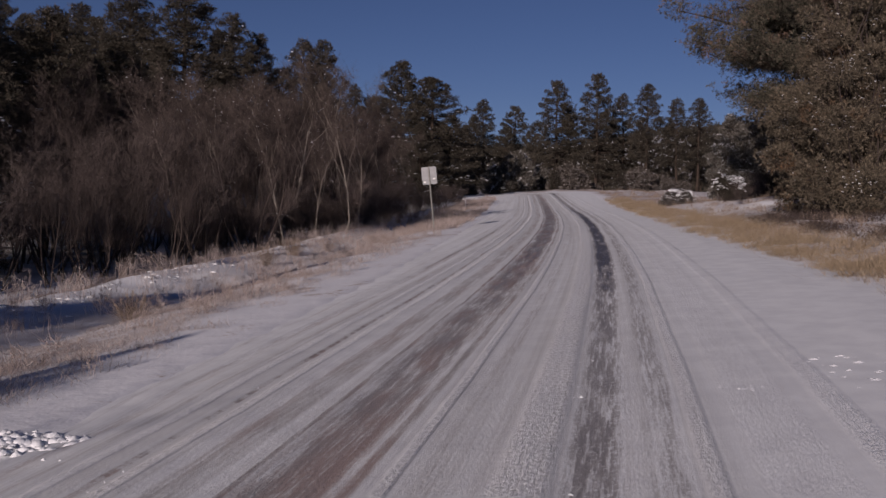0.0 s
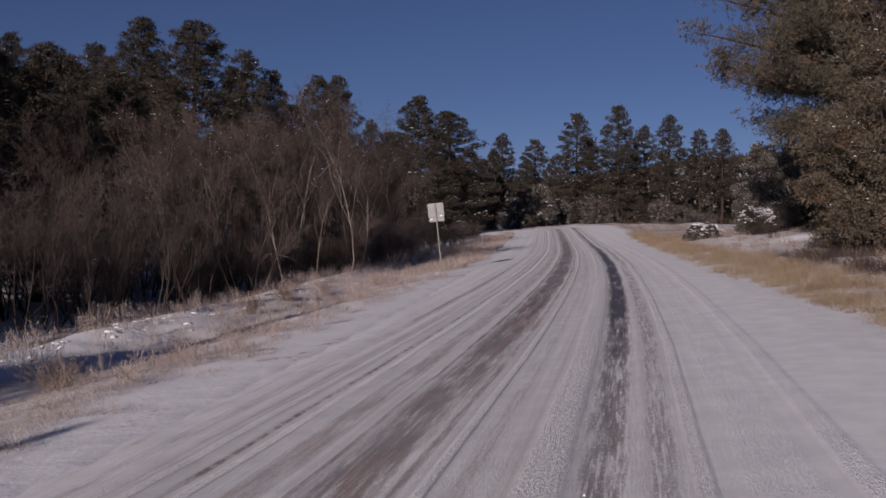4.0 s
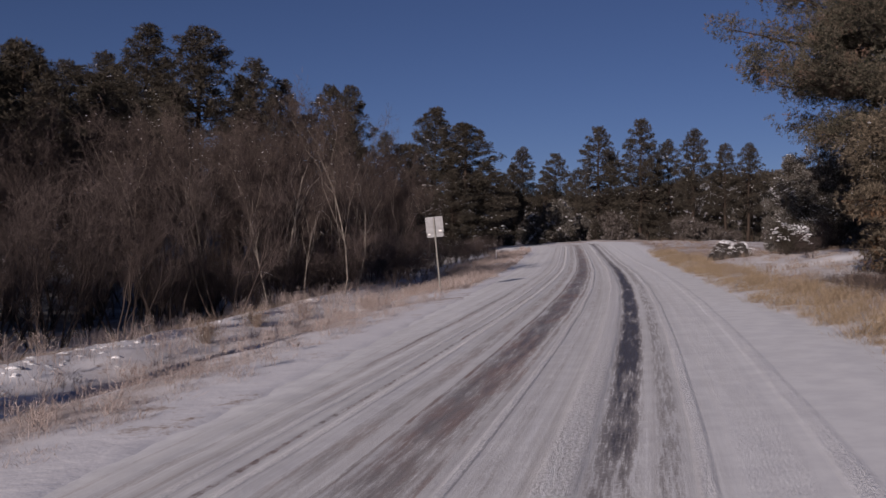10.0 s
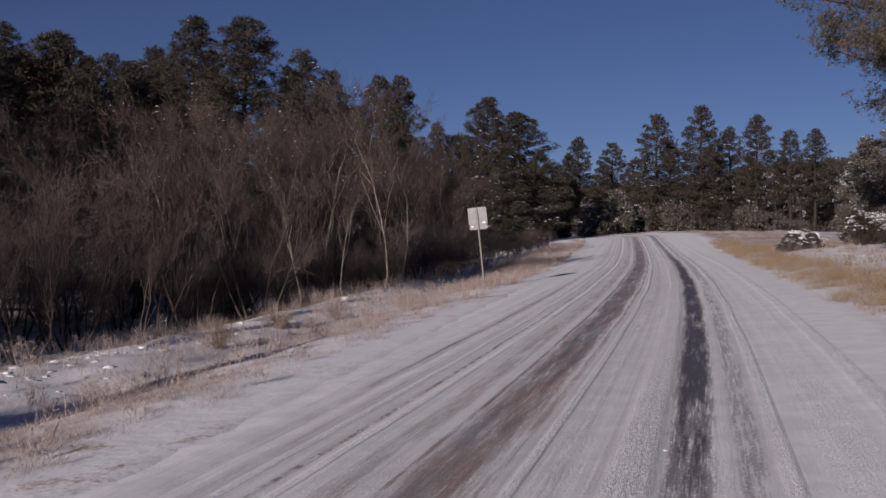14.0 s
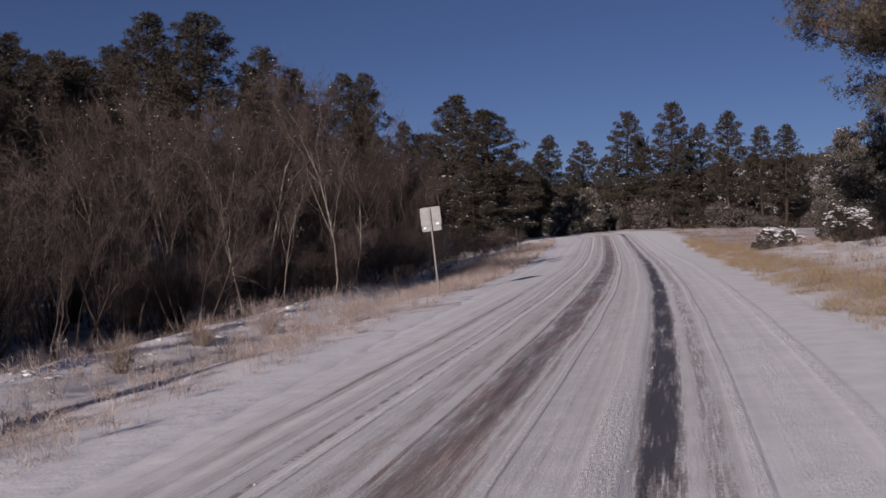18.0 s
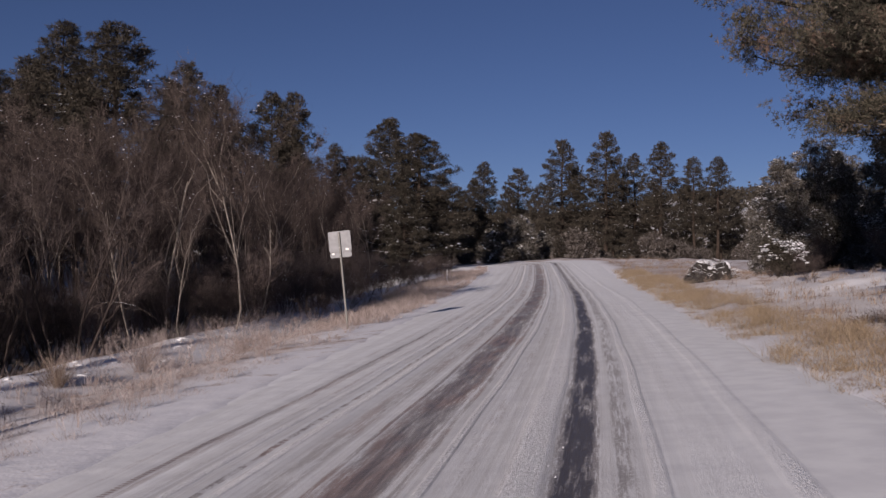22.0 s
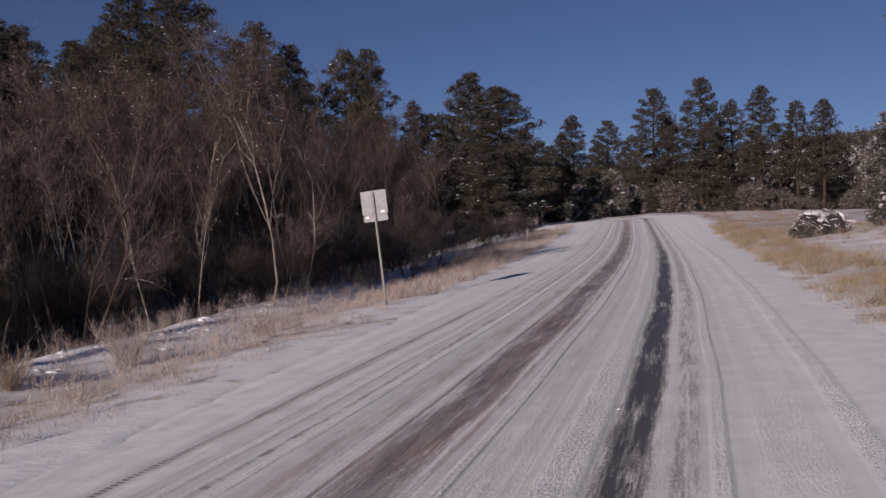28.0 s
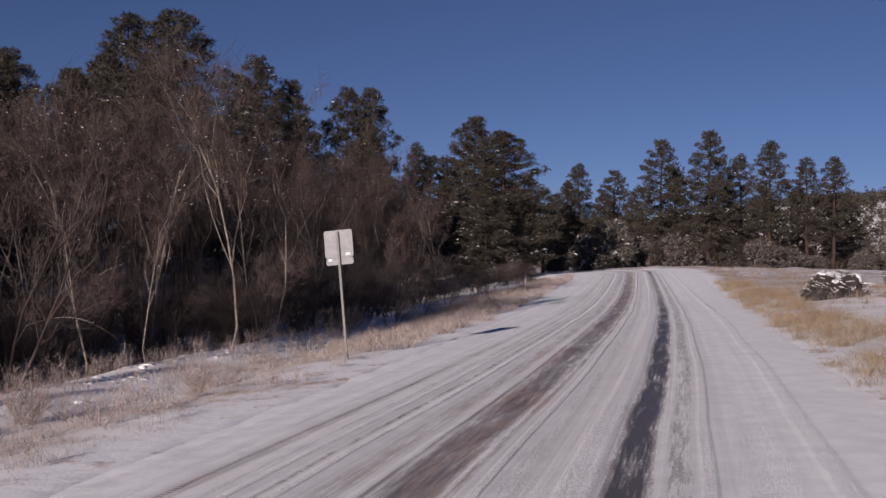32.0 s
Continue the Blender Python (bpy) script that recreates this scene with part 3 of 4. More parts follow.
def pine(seed, tall, wide, bare, label, dense=1.0, snow=0.12, top=1.5, needle=0.44, leaf=M_NEEDLE, blade=0.05, blunt=0.3, spread=0.24, many=1.0, jitter=0.7, blades_each=10, split=False, flat=0.68, pad=1.0):
    """A ponderosa-like pine: trunk, whorled limbs with upturned ends, needle tufts and pads of snow."""
    rng = np.random.default_rng(seed)
    root = thing("pine_tree", label, "tree", "pines along the road")
    trunk = Tubes()
    hs = np.linspace(-0.6, tall, 14)
    lean = rng.normal(size=2) * 0.012
    axis_pts = np.stack([lean[0] * hs + 0.06 * np.sin(hs * 0.7 + seed), lean[1] * hs + 0.06 * np.cos(hs * 0.6 + seed), hs], -1)
    trunk.add(axis_pts, 0.022 * tall * (1 - np.clip(hs / tall, 0, 1) * 0.93) * 0.8 + 0.01, 9)
    stem = trunk.ob("trunk", M_BARK, root)
    limbs, centres, outs, tops = Tubes(), [], [], []
    count = int(tall * 6.0 * dense)
    for i in range(count):
        q = (i + rng.uniform(0, 1)) / count
        h = tall * (bare + (1 - bare) * q**0.9)
        reach = wide * (1 - q**top) * rng.uniform(jitter, 1.14) + blunt
        reach *= 0.62 + 0.38 * step(q, 0.0, 0.22)
        a = i * 2.39996 + rng.normal() * 0.35
        rise = rng.uniform(-0.22, 0.12) + 0.55 * q
        start = np.array([np.interp(h, hs, axis_pts[:, 0]), np.interp(h, hs, axis_pts[:, 1]), h])
        out = np.array([math.cos(a), math.sin(a), 0.0])
        line = bent(start, start + out * reach + np.array([0, 0, rise * reach]), np.array([0, 0, -0.09 * reach]), 6, rng, 0.02)
        limb = Tubes() if split else limbs
        limb.add(line, np.linspace(0.018 + 0.016 * reach, 0.008, 6), 4)
        if split:
            limb.ob("limb", M_BARK, stem)
        n = int((11 + reach * 15) * dense * many)
        pads = max(2, int((1.5 + reach * 1.15) * pad))
        each = max(n // pads, 4)
        cross = np.array([-out[1], out[0], 0.0])
        for q in range(pads):
            f = 1.0 if q == 0 else rng.uniform(0.3, 1.0)
            mid = np.array([np.interp(f, np.linspace(0, 1, 6), line[:, c]) for c in range(3)])
            mid = mid + cross * rng.normal() * reach * spread * (1.25 - f) + (0, 0, rng.uniform(-0.05, 0.22))
            size = rng.uniform(0.28, 0.60) * (1.1 - 0.35 * h / tall) * (spread / 0.24) ** 0.5 * (1.0 + 0.12 * reach)
            ball = rng.normal(size=(each, 3))
            ball *= rng.uniform(0.35, 1.0, (each, 1)) / (np.linalg.norm(ball, axis=1, keepdims=True) + 1e-9)
            centres.append(mid + ball * size * (1, 1, flat * 0.8))
            outs.append(ball * 0.9 + out * 0.45 + (0, 0, 0.3))
            tops.append(np.append(mid + (0, 0, size * flat * 0.75), size))
    if not split:
        limbs.ob("branchwork", M_BARK, root, kind="stuff")
    centres, outs = np.concatenate(centres), np.concatenate(outs)
    v, f = tufts(centres, outs, blades_each, needle, blade, rng)
    mesh_ob("crown", v, f, leaf, root, kind="stuff")
    if snow:
        tops = np.array(tops)
        tops = tops[rng.random(len(tops)) < snow * 2.0 * step(wave(tops[:, 0] + tops[:, 2] * 0.7, tops[:, 1] - tops[:, 2], 0.9, seed), -0.35, 0.4)]
        tops = np.repeat(tops, rng.integers(1, 7, len(tops)), 0)
        at = tops[:, :3] + rng.normal(size=(len(tops), 3)) * tops[:, 3:] * (0.42, 0.42, 0.10)
        v, f = lumps(at, tops[:, 3] * (0.05 + 0.30 * rng.random(len(tops)) ** 2.0), rng, 0.45)
        mesh_ob("snow", v, f, M_SNOW, root, "small pads of snow", kind="stuff")
    return root


def bushy(name, seed, lobes, mat, label, category, n, blade, width, snow, group="", stems=6, blades=6, snow_size=(0.03, 0.1), fill=0.45):
    """A dense evergreen or brush made of leafy lobes (x, y, z, rx, rz) on branching stems."""
    rng = np.random.default_rng(seed)
    root = thing(name, label, category, group)
    wood = Tubes()
    lobes = np.array(lobes, float)
    for lx, ly, lz, rx, rz in lobes:
        for _ in range(stems):
            end = np.array([lx, ly, lz]) + rng.normal(size=3) * (rx * 0.4, rx * 0.4, rz * 0.4)
            start = np.array([rng.normal() * 0.15, rng.normal() * 0.15, -0.3])
            r = 0.012 * np.linalg.norm(end) + 0.01
            wood.add(bent(start, end, rng.normal(size=3) * 0.2, 6, rng), np.linspace(r, 0.008, 6), 4)
    wood.ob("branchwork", M_DARKBARK, root, kind="stuff")
    vol = lobes[:, 3] ** 2 * lobes[:, 4]
    cs, os_ = [], []
    for (lx, ly, lz, rx, rz), share in zip(lobes, vol ** 0.75 / (vol ** 0.75).sum()):
        k = int(n * share)
        d = rng.normal(size=(k, 3))
        d /= np.linalg.norm(d, axis=1, keepdims=True)
        r = rng.uniform(fill, 1.0, (k, 1)) * (1 + 0.34 * np.sin(d[:, :1] * 7 + seed + lx) * np.cos(d[:, 1:2] * 6 + d[:, 2:] * 5))
        cs.append(np.array([lx, ly, lz]) + d * r * (rx, rx, rz))
        os_.append(d)
    cs, os_ = np.concatenate(cs), np.concatenate(os_)
    keep = cs[:, 2] > 0.05
    cs, os_ = cs[keep], os_[keep]
    v, f = tufts(cs, os_, blades, blade, width, rng, 0.75, 0.2)
    mesh_ob("crown", v, f, mat, root, kind="stuff")
    if snow:
        lie = wave(cs[:, 0] + cs[:, 2], cs[:, 1] - cs[:, 2] * 0.7, 0.3 + 0.1 * lobes[0, 3], seed)
        pick = (rng.random(len(cs)) < snow * 2.4 * step(lie, 0.0, 0.6)) & (os_[:, 2] > -0.35)
        v, f = lumps(cs[pick] + (0, 0, blade * 0.4), rng.uniform(*snow_size, pick.sum()), rng, 0.55)
        mesh_ob("snow", v, f, M_SNOW, root, "clinging white snow", kind="stuff")
    return root


def slivers(starts, ends, r0, rng):
    """The finest twigs: one narrow triangle each."""
    d = ends - starts
    side = np.cross(d, rng.normal(size=d.shape))
    side *= r0 / (np.linalg.norm(side, axis=1, keepdims=True) + 1e-9)
    return np.stack([starts - side, starts + side, ends], 1).reshape(-1, 3), np.arange(len(starts) * 3).reshape(-1, 3)


def clumps(seed, tall, wide, n, small, large, low=0.12, taper=1.0, core=1.0):
    """Leafy lobes scattered through an egg-shaped crown, the larger ones inside."""
    rng = np.random.default_rng(seed)
    out = [(0, 0, tall * 0.35, wide * 0.55 * core, tall * 0.28), (0, 0, tall * 0.62, wide * 0.4 * taper * core, tall * 0.22)]
    for i in range(n):
        q = low + (0.97 - low) * (i + 0.5) / n
        r = wide * math.sqrt(max(1 - ((q - 0.33) / 0.68) ** 2, 0.05)) * (1 - 0.25 * q) * rng.uniform(0.65, 1.0)
        a = i * 2.39996 + rng.normal() * 0.4
        s = rng.uniform(small, large) * (1.1 - 0.45 * q)
        out.append((math.cos(a) * (r - s * 0.6), math.sin(a) * (r - s * 0.6), q * tall, s, s * rng.uniform(0.6, 0.85)))
    return out


REACH = {}


def bare_tree(seed, tall, stems, spread, label, bark, twig, name="bare_tree", twigs=1500, group="leafless trees", lean=0.12, snow=0.0, thick=1.0, fork=0.42, kids0=6, open_=(0.35, 0.75), bow=0.0):
    """A leafless tree: stems, forking limbs, and a haze of twigs."""
    rng = np.random.default_rng(seed)
    root = thing(name, label, "tree" if name == "bare_tree" else "shrub", group)
    fine, ends = Tubes(), []

    def grow(start, way, length, radius, level, stem=None):
        tubes = Tubes() if level < 2 else fine
        n = 6 if level < 2 else 5 - level
        end = start + way * length
        line = bent(start, end, rng.normal(size=3) * 0.06 * length + (bow * length if level == 0 else 0.0, 0, 0), n, rng, 0.025 if level else 0.012)
        tubes.add(line, np.linspace(radius, radius * (0.45 if level < 3 else 0.3), n) * (1.0 if level < 2 else 0.72), 7 if level == 0 else (5 if level == 1 else 3))
        if level < 2:
            made = tubes.ob("trunk" if level == 0 else "limb", bark, root if level == 0 else stem)
            stem = made if level == 0 else stem
        if level >= 1:
            ends.append((line, length))
        if level < 3:
            kids = (kids0, 5, 4)[level]
            for q in range(kids):
                s = rng.uniform(fork if level == 0 else 0.25, 0.97)
                p = np.array([np.interp(s, np.linspace(0, 1, n), line[:, c]) for c in range(3)])
                turn = rng.normal(size=3)
                turn -= turn @ way * way
                turn /= np.linalg.norm(turn) + 1e-9
                w = way * rng.uniform(0.75, 1.0) + turn * rng.uniform(*open_) + np.array([0, 0, 0.22])
                w /= np.linalg.norm(w)
                grow(p, w, length * rng.uniform(0.36, 0.6), radius * (1 - s * 0.5) * 0.55, level + 1, stem)

    for q in range(stems):
        a = rng.uniform(0, 6.283)
        way = np.array([math.cos(a) * spread, math.sin(a) * spread, 1.0]) + rng.normal(size=3) * lean * 0.5
        way /= np.linalg.norm(way)
        size = tall * rng.uniform(0.75, 1.0) * 0.72
        base = np.array([math.cos(a), math.sin(a), 0]) * 0.12 * stems * 0.5 * rng.uniform(0.3, 1) + (0, 0, -0.4)
        grow(base, way, size, thick * (0.0052 * tall + 0.008), 0)
    fine.ob("branchwork", twig, root, kind="stuff")
    REACH[name, seed] = float(np.percentile(np.concatenate([e[0][:, 2] for e in ends]), 98)) / tall
    pick = rng.integers(0, len(ends), twigs)
    s = rng.uniform(0.15, 1.0, twigs)
    starts = np.array([[np.interp(q, np.linspace(0, 1, len(ends[i][0])), ends[i][0][:, c]) for c in range(3)] for i, q in zip(pick, s)])
    way = np.array([ends[i][0][-1] - ends[i][0][0] for i in pick])
    way /= np.linalg.norm(way, axis=1, keepdims=True) + 1e-9
    way = way + rng.normal(size=way.shape) * 0.6 + (0, 0, 0.12)
    way /= np.linalg.norm(way, axis=1, keepdims=True)
    mids = starts + way * rng.uniform(0.15, 0.5, (twigs, 1)) * (tall / 9) ** 0.5
    whole = max(twigs // 4, 1)
    v, f = prisms(starts[:whole], mids[:whole], 0.0046, rng)
    v1, f1 = slivers(starts[whole:], mids[whole:], 0.0054, rng)
    starts2 = mids * 0.55 + starts * 0.45
    way2 = way + rng.normal(size=way.shape) * 0.6
    v2, f2 = slivers(starts2, starts2 + way2 * rng.uniform(0.12, 0.4, (twigs, 1)), 0.0040, rng)
    mesh_ob("twig_spray", np.concatenate([v, v1, v2]), [f, f1 + len(v), f2 + len(v) + len(v1)], twig, root, kind="stuff")
    if snow:
        p = mids[rng.random(twigs) < snow]
        v, f = lumps(p, rng.uniform(0.012, 0.04, len(p)), rng, 0.6)
        mesh_ob("snow", v, f, M_SNOW, root, "snow caught on the twigs", kind="stuff")
    return root


def plant(master, x, y, turn=0.0, size=1.0, sink=0.05, high=1.0, lean=0.0):
    """Stand a copy of a master on the ground."""
    m = Matrix.Translation((x, y, float(ground_z(x, y)) - sink)) @ Matrix.Rotation(lean, 4, "Y") @ Matrix.Rotation(turn, 4, "Z") @ Matrix.Diagonal((size, size, size * high, 1))
    own = master.scale
    return copy_thing(master, m @ Matrix.Diagonal((1 / own.x, 1 / own.y, 1 / own.z, 1)))


def settle(master, x, y, turn=0.0, size=1.0, sink=0.05, high=1.0):
    """Stand the master itself on the ground."""
    master.matrix_basis = Matrix.Translation((x, y, float(ground_z(x, y)) - sink)) @ Matrix.Rotation(turn, 4, "Z") @ Matrix.Diagonal((size, size, size * high, 1))
    return master


PINE_LABEL = "tall dark green pine with flecks of snow on its boughs"
OPEN_LABEL = "slender dark pine with an open crown and bare lower trunk"
PINES = [
    pine(11, 17.0, 3.6, 0.13, PINE_LABEL, 1.0, 0.21, 2.1, 0.38, M_NEEDLE, 0.026, jitter=0.8),
    pine(12, 17.0, 3.2, 0.16, PINE_LABEL, 1.0, 0.18, 1.9, 0.38, M_NEEDLE, 0.026, jitter=0.78),
    pine(13, 17.0, 3.7, 0.10, PINE_LABEL, 1.05, 0.23, 2.5, 0.38, M_NEEDLE, 0.026, jitter=0.8),
    pine(14, 17.0, 2.7, 0.30, OPEN_LABEL, 0.9, 0.09, 1.9, 0.38, M_NEEDLE, 0.026),
    pine(15, 17.0, 4.3, 0.03, "broad pine clothed to the ground with snow-flecked boughs", 1.15, 0.45, 2.0, 0.38, M_NEEDLE, 0.026, jitter=0.8),
    pine(16, 17.0, 3.6, 0.13, PINE_LABEL, 0.95, 0.11, 2.1, 0.40, M_NEEDLE, 0.036, 0.3, 0.24, 0.8, jitter=0.78, blades_each=9),
    pine(17, 17.0, 3.2, 0.16, PINE_LABEL, 0.95, 0.10, 1.8, 0.40, M_NEEDLE, 0.036, 0.3, 0.24, 0.8, jitter=0.75, blades_each=9),
    pine(18, 17.0, 2.7, 0.30, OPEN_LABEL, 0.85, 0.07, 1.9, 0.40, M_NEEDLE, 0.036, 0.3, 0.24, 0.8, blades_each=9),
]
# x, y, z of the top, which of the pines, width factor
TOPS = [
    (-38.1, 95, 21.1, 0, 1.0), (-39.3, 115, 22.5, 1, 1.2), (-37.7, 120, 24.9, 3, 1.2), (-25.1, 95, 22.5, 1, 1.15), (-18.6, 86, 19.9, 2, 1.3),
    (-16.6, 104, 21.1, 0, 1.0), (-14.4, 107, 19.6, 1, 1.0), (-9.6, 111, 19.7, 0, 0.9), (-7.9, 112, 19.6, 2, 0.8), (-4.4, 128, 16.6, 1, 0.9),
    (2.3, 138, 21.5, 4, 1.1), (5.7, 118, 16.6, 4, 1.5), (20.2, 190, 21.6, 1, 1.15), (25.9, 185, 20.1, 0, 1.1), (30.3, 164, 22.5, 0, 1.05),
    (36.6, 160, 23.3, 2, 1.0), (42.6, 165, 20.4, 1, 1.0), (43.1, 152, 20.7, 3, 1.1), (47.6, 150, 18.2, 3, 1.0), (51.1, 150, 18.3, 3, 1.05),
    (-31.5, 75, 15.4, 1, 1.1), (-34.0, 84, 17.0, 0, 1.1), (-31.0, 104, 20.3, 2, 1.0), (-25.9, 100, 20.0, 3, 1.0), (-18.8, 108, 19.7, 1, 1.0),
    (-44.0, 88, 21.5, 2, 1.1), (-47.0, 102, 24.0, 0, 1.1), (-30.5, 64, 17.0, 1, 1.1), (-27.0, 55, 15.5, 0, 1.1), (-24.5, 47, 14.0, 2, 1.0),
    (-36.0, 60, 19.5, 2, 1.1), (-38.5, 74, 21.0, 1, 1.2), (0.0, 146, 17.0, 0, 1.0), (10.5, 182, 16.5, 0, 1.1), (15.0, 175, 15.0, 2, 1.0), (-10.0, 132, 18.0, 2, 1.1),
    (-43.9, 85, 21.6, 0, 1.1), (-46.0, 79, 22.1, 2, 1.1), (-51.6, 110, 22.9, 1, 1.1), (-18.0, 39.5, 10.2, 4, 1.0), (-21.5, 44, 12.0, 0, 1.1), (-20.0, 36.5, 10.6, 4, 1.0), (-25.0, 44, 12.5, 2, 1.1), (-17.5, 49, 10.8, 2, 1.2), (-15.5, 55, 10.6, 1, 1.2),
    (-22.0, 92, 16.5, 4, 0.9), (-20.0, 74, 13.5, 2, 1.0), (-14.0, 84, 12.5, 1, 1.2), (-11.0, 95, 14.0, 2, 1.1), 
    (-27.0, 80, 16.0, 2, 1.0), (-34.0, 92, 18.5, 4, 0.9), (-29.0, 70, 14.5, 4, 0.9), (-23.5, 62, 12.0, 2, 1.0), (-18.0, 60, 10.0, 1, 1.1), (-33.0, 52, 15.0, 4, 0.9),
    (7.5, 150, 14.5, 2, 1.1), (12.5, 168, 15.0, 0, 1.2), (17.5, 182, 17.5, 2, 1.1), (23.0, 178, 15.5, 1, 1.2), (28.0, 174, 16.0, 2, 1.1), (33.5, 170, 18.5, 1, 1.1),
    (39.5, 168, 17.5, 0, 1.2), (46.0, 165, 16.0, 2, 1.0), (49.5, 160, 15.0, 1, 1.1), (54.5, 158, 14.0, 0, 1.1), (59.0, 165, 13.5, 2, 1.0), (4.2, 111, 10.6, 4, 1.2), (-2.0, 118, 14.0, 2, 1.1), (-6.0, 102, 12.6, 1, 1.2), (34.6, 137, 7.0, 4, 1.1), (25.4, 139, 6.4, 2, 1.3), (8.5, 137, 12.5, 0, 1.1),
]
used = set()
rng = np.random.default_rng(5)
for x, y, top, which, fat in TOPS:
    if y > 125 and which != 4:
        which = (5, 6, 5, 7)[which]
    master = PINES[which]
    tall = top - float(ground_z(x, y)) + 0.05
    s = tall / 17.0
    if which in used:
        plant(master, x, y, rng.uniform(0, 6.28), s * fat, 0.05, 1 / fat)
    else:
        settle(master, x, y, rng.uniform(0, 6.28), s * fat, 0.05, 1 / fat)
        used.add(which)

# pines behind the start, known by the long shadows on the ditch and verge
for x, y, tall, thin in ((-12.4, 4.5, 8.4, 0.25), (-13.6, 2.2, 9.6, 0.15), (-18.3, 9.8, 12.0, 0.14), (-18.8, 5.3, 12.0, 0.14), (-19.4, 0.8, 12.0, 0.14), (-10.8, -5.3, 6.1, 0.16), (-12.8, -10.1, 7.0, 0.16)):
    plant(PINES[2], x, y, x, tall / 17.0 * thin * 2.2, 0.05, 1 / (thin * 2.2))

# unseen broad pines, added up-sun to keep the near left wood in shade
for x, y, tall in ((-21.0, 3.0, 8.5), (-19.0, -4.0, 8.0), (-30.0, 8.0, 14.5), (-28.0, 3.0, 13.0), (-33.0, 13.0, 14.5), (-26.0, 13.0, 10.0)):
    plant(PINES[4], x, y, y, tall / 17.0, 0.05, 1.0)

# leafless wood between the road and the pines
BARE = [
    bare_tree(31, 9.0, 2, 0.16, "leafless grey-brown tree in the roadside wood", M_DARKBARK, M_TWIG, twigs=2600, fork=0.3, open_=(0.25, 0.55)),
    bare_tree(32, 9.0, 3, 0.20, "leafless brown tree with several thin stems", M_DARKBARK, M_TWIG, twigs=2300, fork=0.3, kids0=5, open_=(0.25, 0.55)),
    bare_tree(33, 9.0, 1, 0.10, "tall leafless tree with a pale grey trunk and fine brown twigs", M_PALE, M_TWIG, twigs=2200, fork=0.3, open_=(0.22, 0.5)),
    bare_tree(34, 5.0, 5, 0.45, "tangled leafless brown thicket shrub", M_DARKBARK, M_TWIG, "bare_shrub", 3000, "thicket shrubs", fork=0.2),
    bare_tree(35, 5.0, 6, 0.55, "dense dark thicket shrub with snow on some twigs", M_DARKBARK, M_TWIG_SHADE, "bare_shrub", 3000, "thicket shrubs", snow=0.06, fork=0.2),
    bare_tree(39, 6.0, 4, 0.34, "dark leafless tree with several slanting stems", M_DARKBARK, M_TWIG_SHADE, twigs=1700, thick=1.0, fork=0.4, kids0=5),
    bare_tree(40, 5.0, 5, 0.42, "leafless thicket shrub under the trees, twigs coloured paler against the shade", M_DARKBARK, M_TWIG_LIFT, "bare_shrub", 3000, "thicket shrubs", fork=0.12, kids0=5),
]
first = [True] * len(BARE)


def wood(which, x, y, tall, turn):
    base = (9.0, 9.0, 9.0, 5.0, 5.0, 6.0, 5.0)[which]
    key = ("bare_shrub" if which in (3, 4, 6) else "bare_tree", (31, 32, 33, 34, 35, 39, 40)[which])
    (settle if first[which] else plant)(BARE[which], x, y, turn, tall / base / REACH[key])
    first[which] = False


# pale-stemmed trees at the front of the wood: x, y, height, lean, turn
PALE = bare_tree(36, 9.0, 1, 0.0, "leafless tree with a slender pale leaning trunk and forked limbs", M_PALE, M_TWIG_PALE, twigs=2600, thick=0.72, lean=0.0, fork=0.40, kids0=6, open_=(0.32, 0.66), bow=0.07, snow=0.02)
PALE_B = bare_tree(38, 9.0, 2, 0.10, "leafless tree with two pale trunks rising from one foot", M_PALE, M_TWIG_PALE, twigs=2600, thick=0.6, lean=0.0, fork=0.42, kids0=5, open_=(0.3, 0.62), bow=0.06, snow=0.02)
for i, (x, y, tall, lean, turn) in enumerate(((-4.8, 42.7, 7.6, -0.2, 0.0), (-2.9, 42.2, 4.9, 0.12, 1.1), (-2.0, 45.3, 8.8, -0.17, 2.2), (-1.8, 48.5, 8.0, -0.06, 3.0), (-1.4, 54.0, 6.4, -0.1, 4.0), (1.6, 75.0, 7.4, -0.08, 5.0), (-5.2, 51.0, 9.2, -0.1, 2.8), (-3.4, 61.0, 9.6, 0.05, 3.7), (-8.8, 47.0, 9.0, -0.12, 4.6), (-7.5, 43.6, 8.8, -0.14, 1.6), (-9.9, 42.6, 8.6, -0.08, 3.3))):
    master, own = (PALE_B, REACH["bare_tree", 38]) if i % 4 == 3 else (PALE, REACH["bare_tree", 36])
    plant(master, x, y, (turn - 2.0) * 0.35 + (3.1 if lean > 0 else 0.0), tall / 9.0 / own, 0.05, 1.0, lean)
plant(PALE_B, -7.0, 55.0, 1.0, 0.95 / REACH["bare_tree", 38])
settle(PALE, -9.5, 52.0, 2.0, 1.0 / REACH["bare_tree", 36])
settle(PALE_B, -1.2, 66.0, 5.5, 0.9 / REACH["bare_tree", 38])
# an arched dead branch caught between two of the pale trees
branch = thing("fallen_branch", "arched dead branch dusted with snow between pale trunks", "branch")
q = np.linspace(0, 1, 14)
arc = np.stack([-6.1 + 2.6 * q, 42.4 - 0.3 * q, float(ground_z(-4.4, 42.3)) + 1.15 + 0.38 * np.sin(q * 2.4 + 0.3) - 0.45 * q**3], -1)
tube = Tubes()
tube.add(arc, np.linspace(0.020, 0.008, 14), 6)
for k in (4, 7, 9):
    tube.add(np.stack([arc[k], arc[k] + (0.15, 0.1, 0.22), arc[k] + (0.35, 0.1, 0.3)]), np.array([0.012, 0.009, 0.004]), 4)
tube.ob("limb", M_DARKBARK, branch)
tube = Tubes()
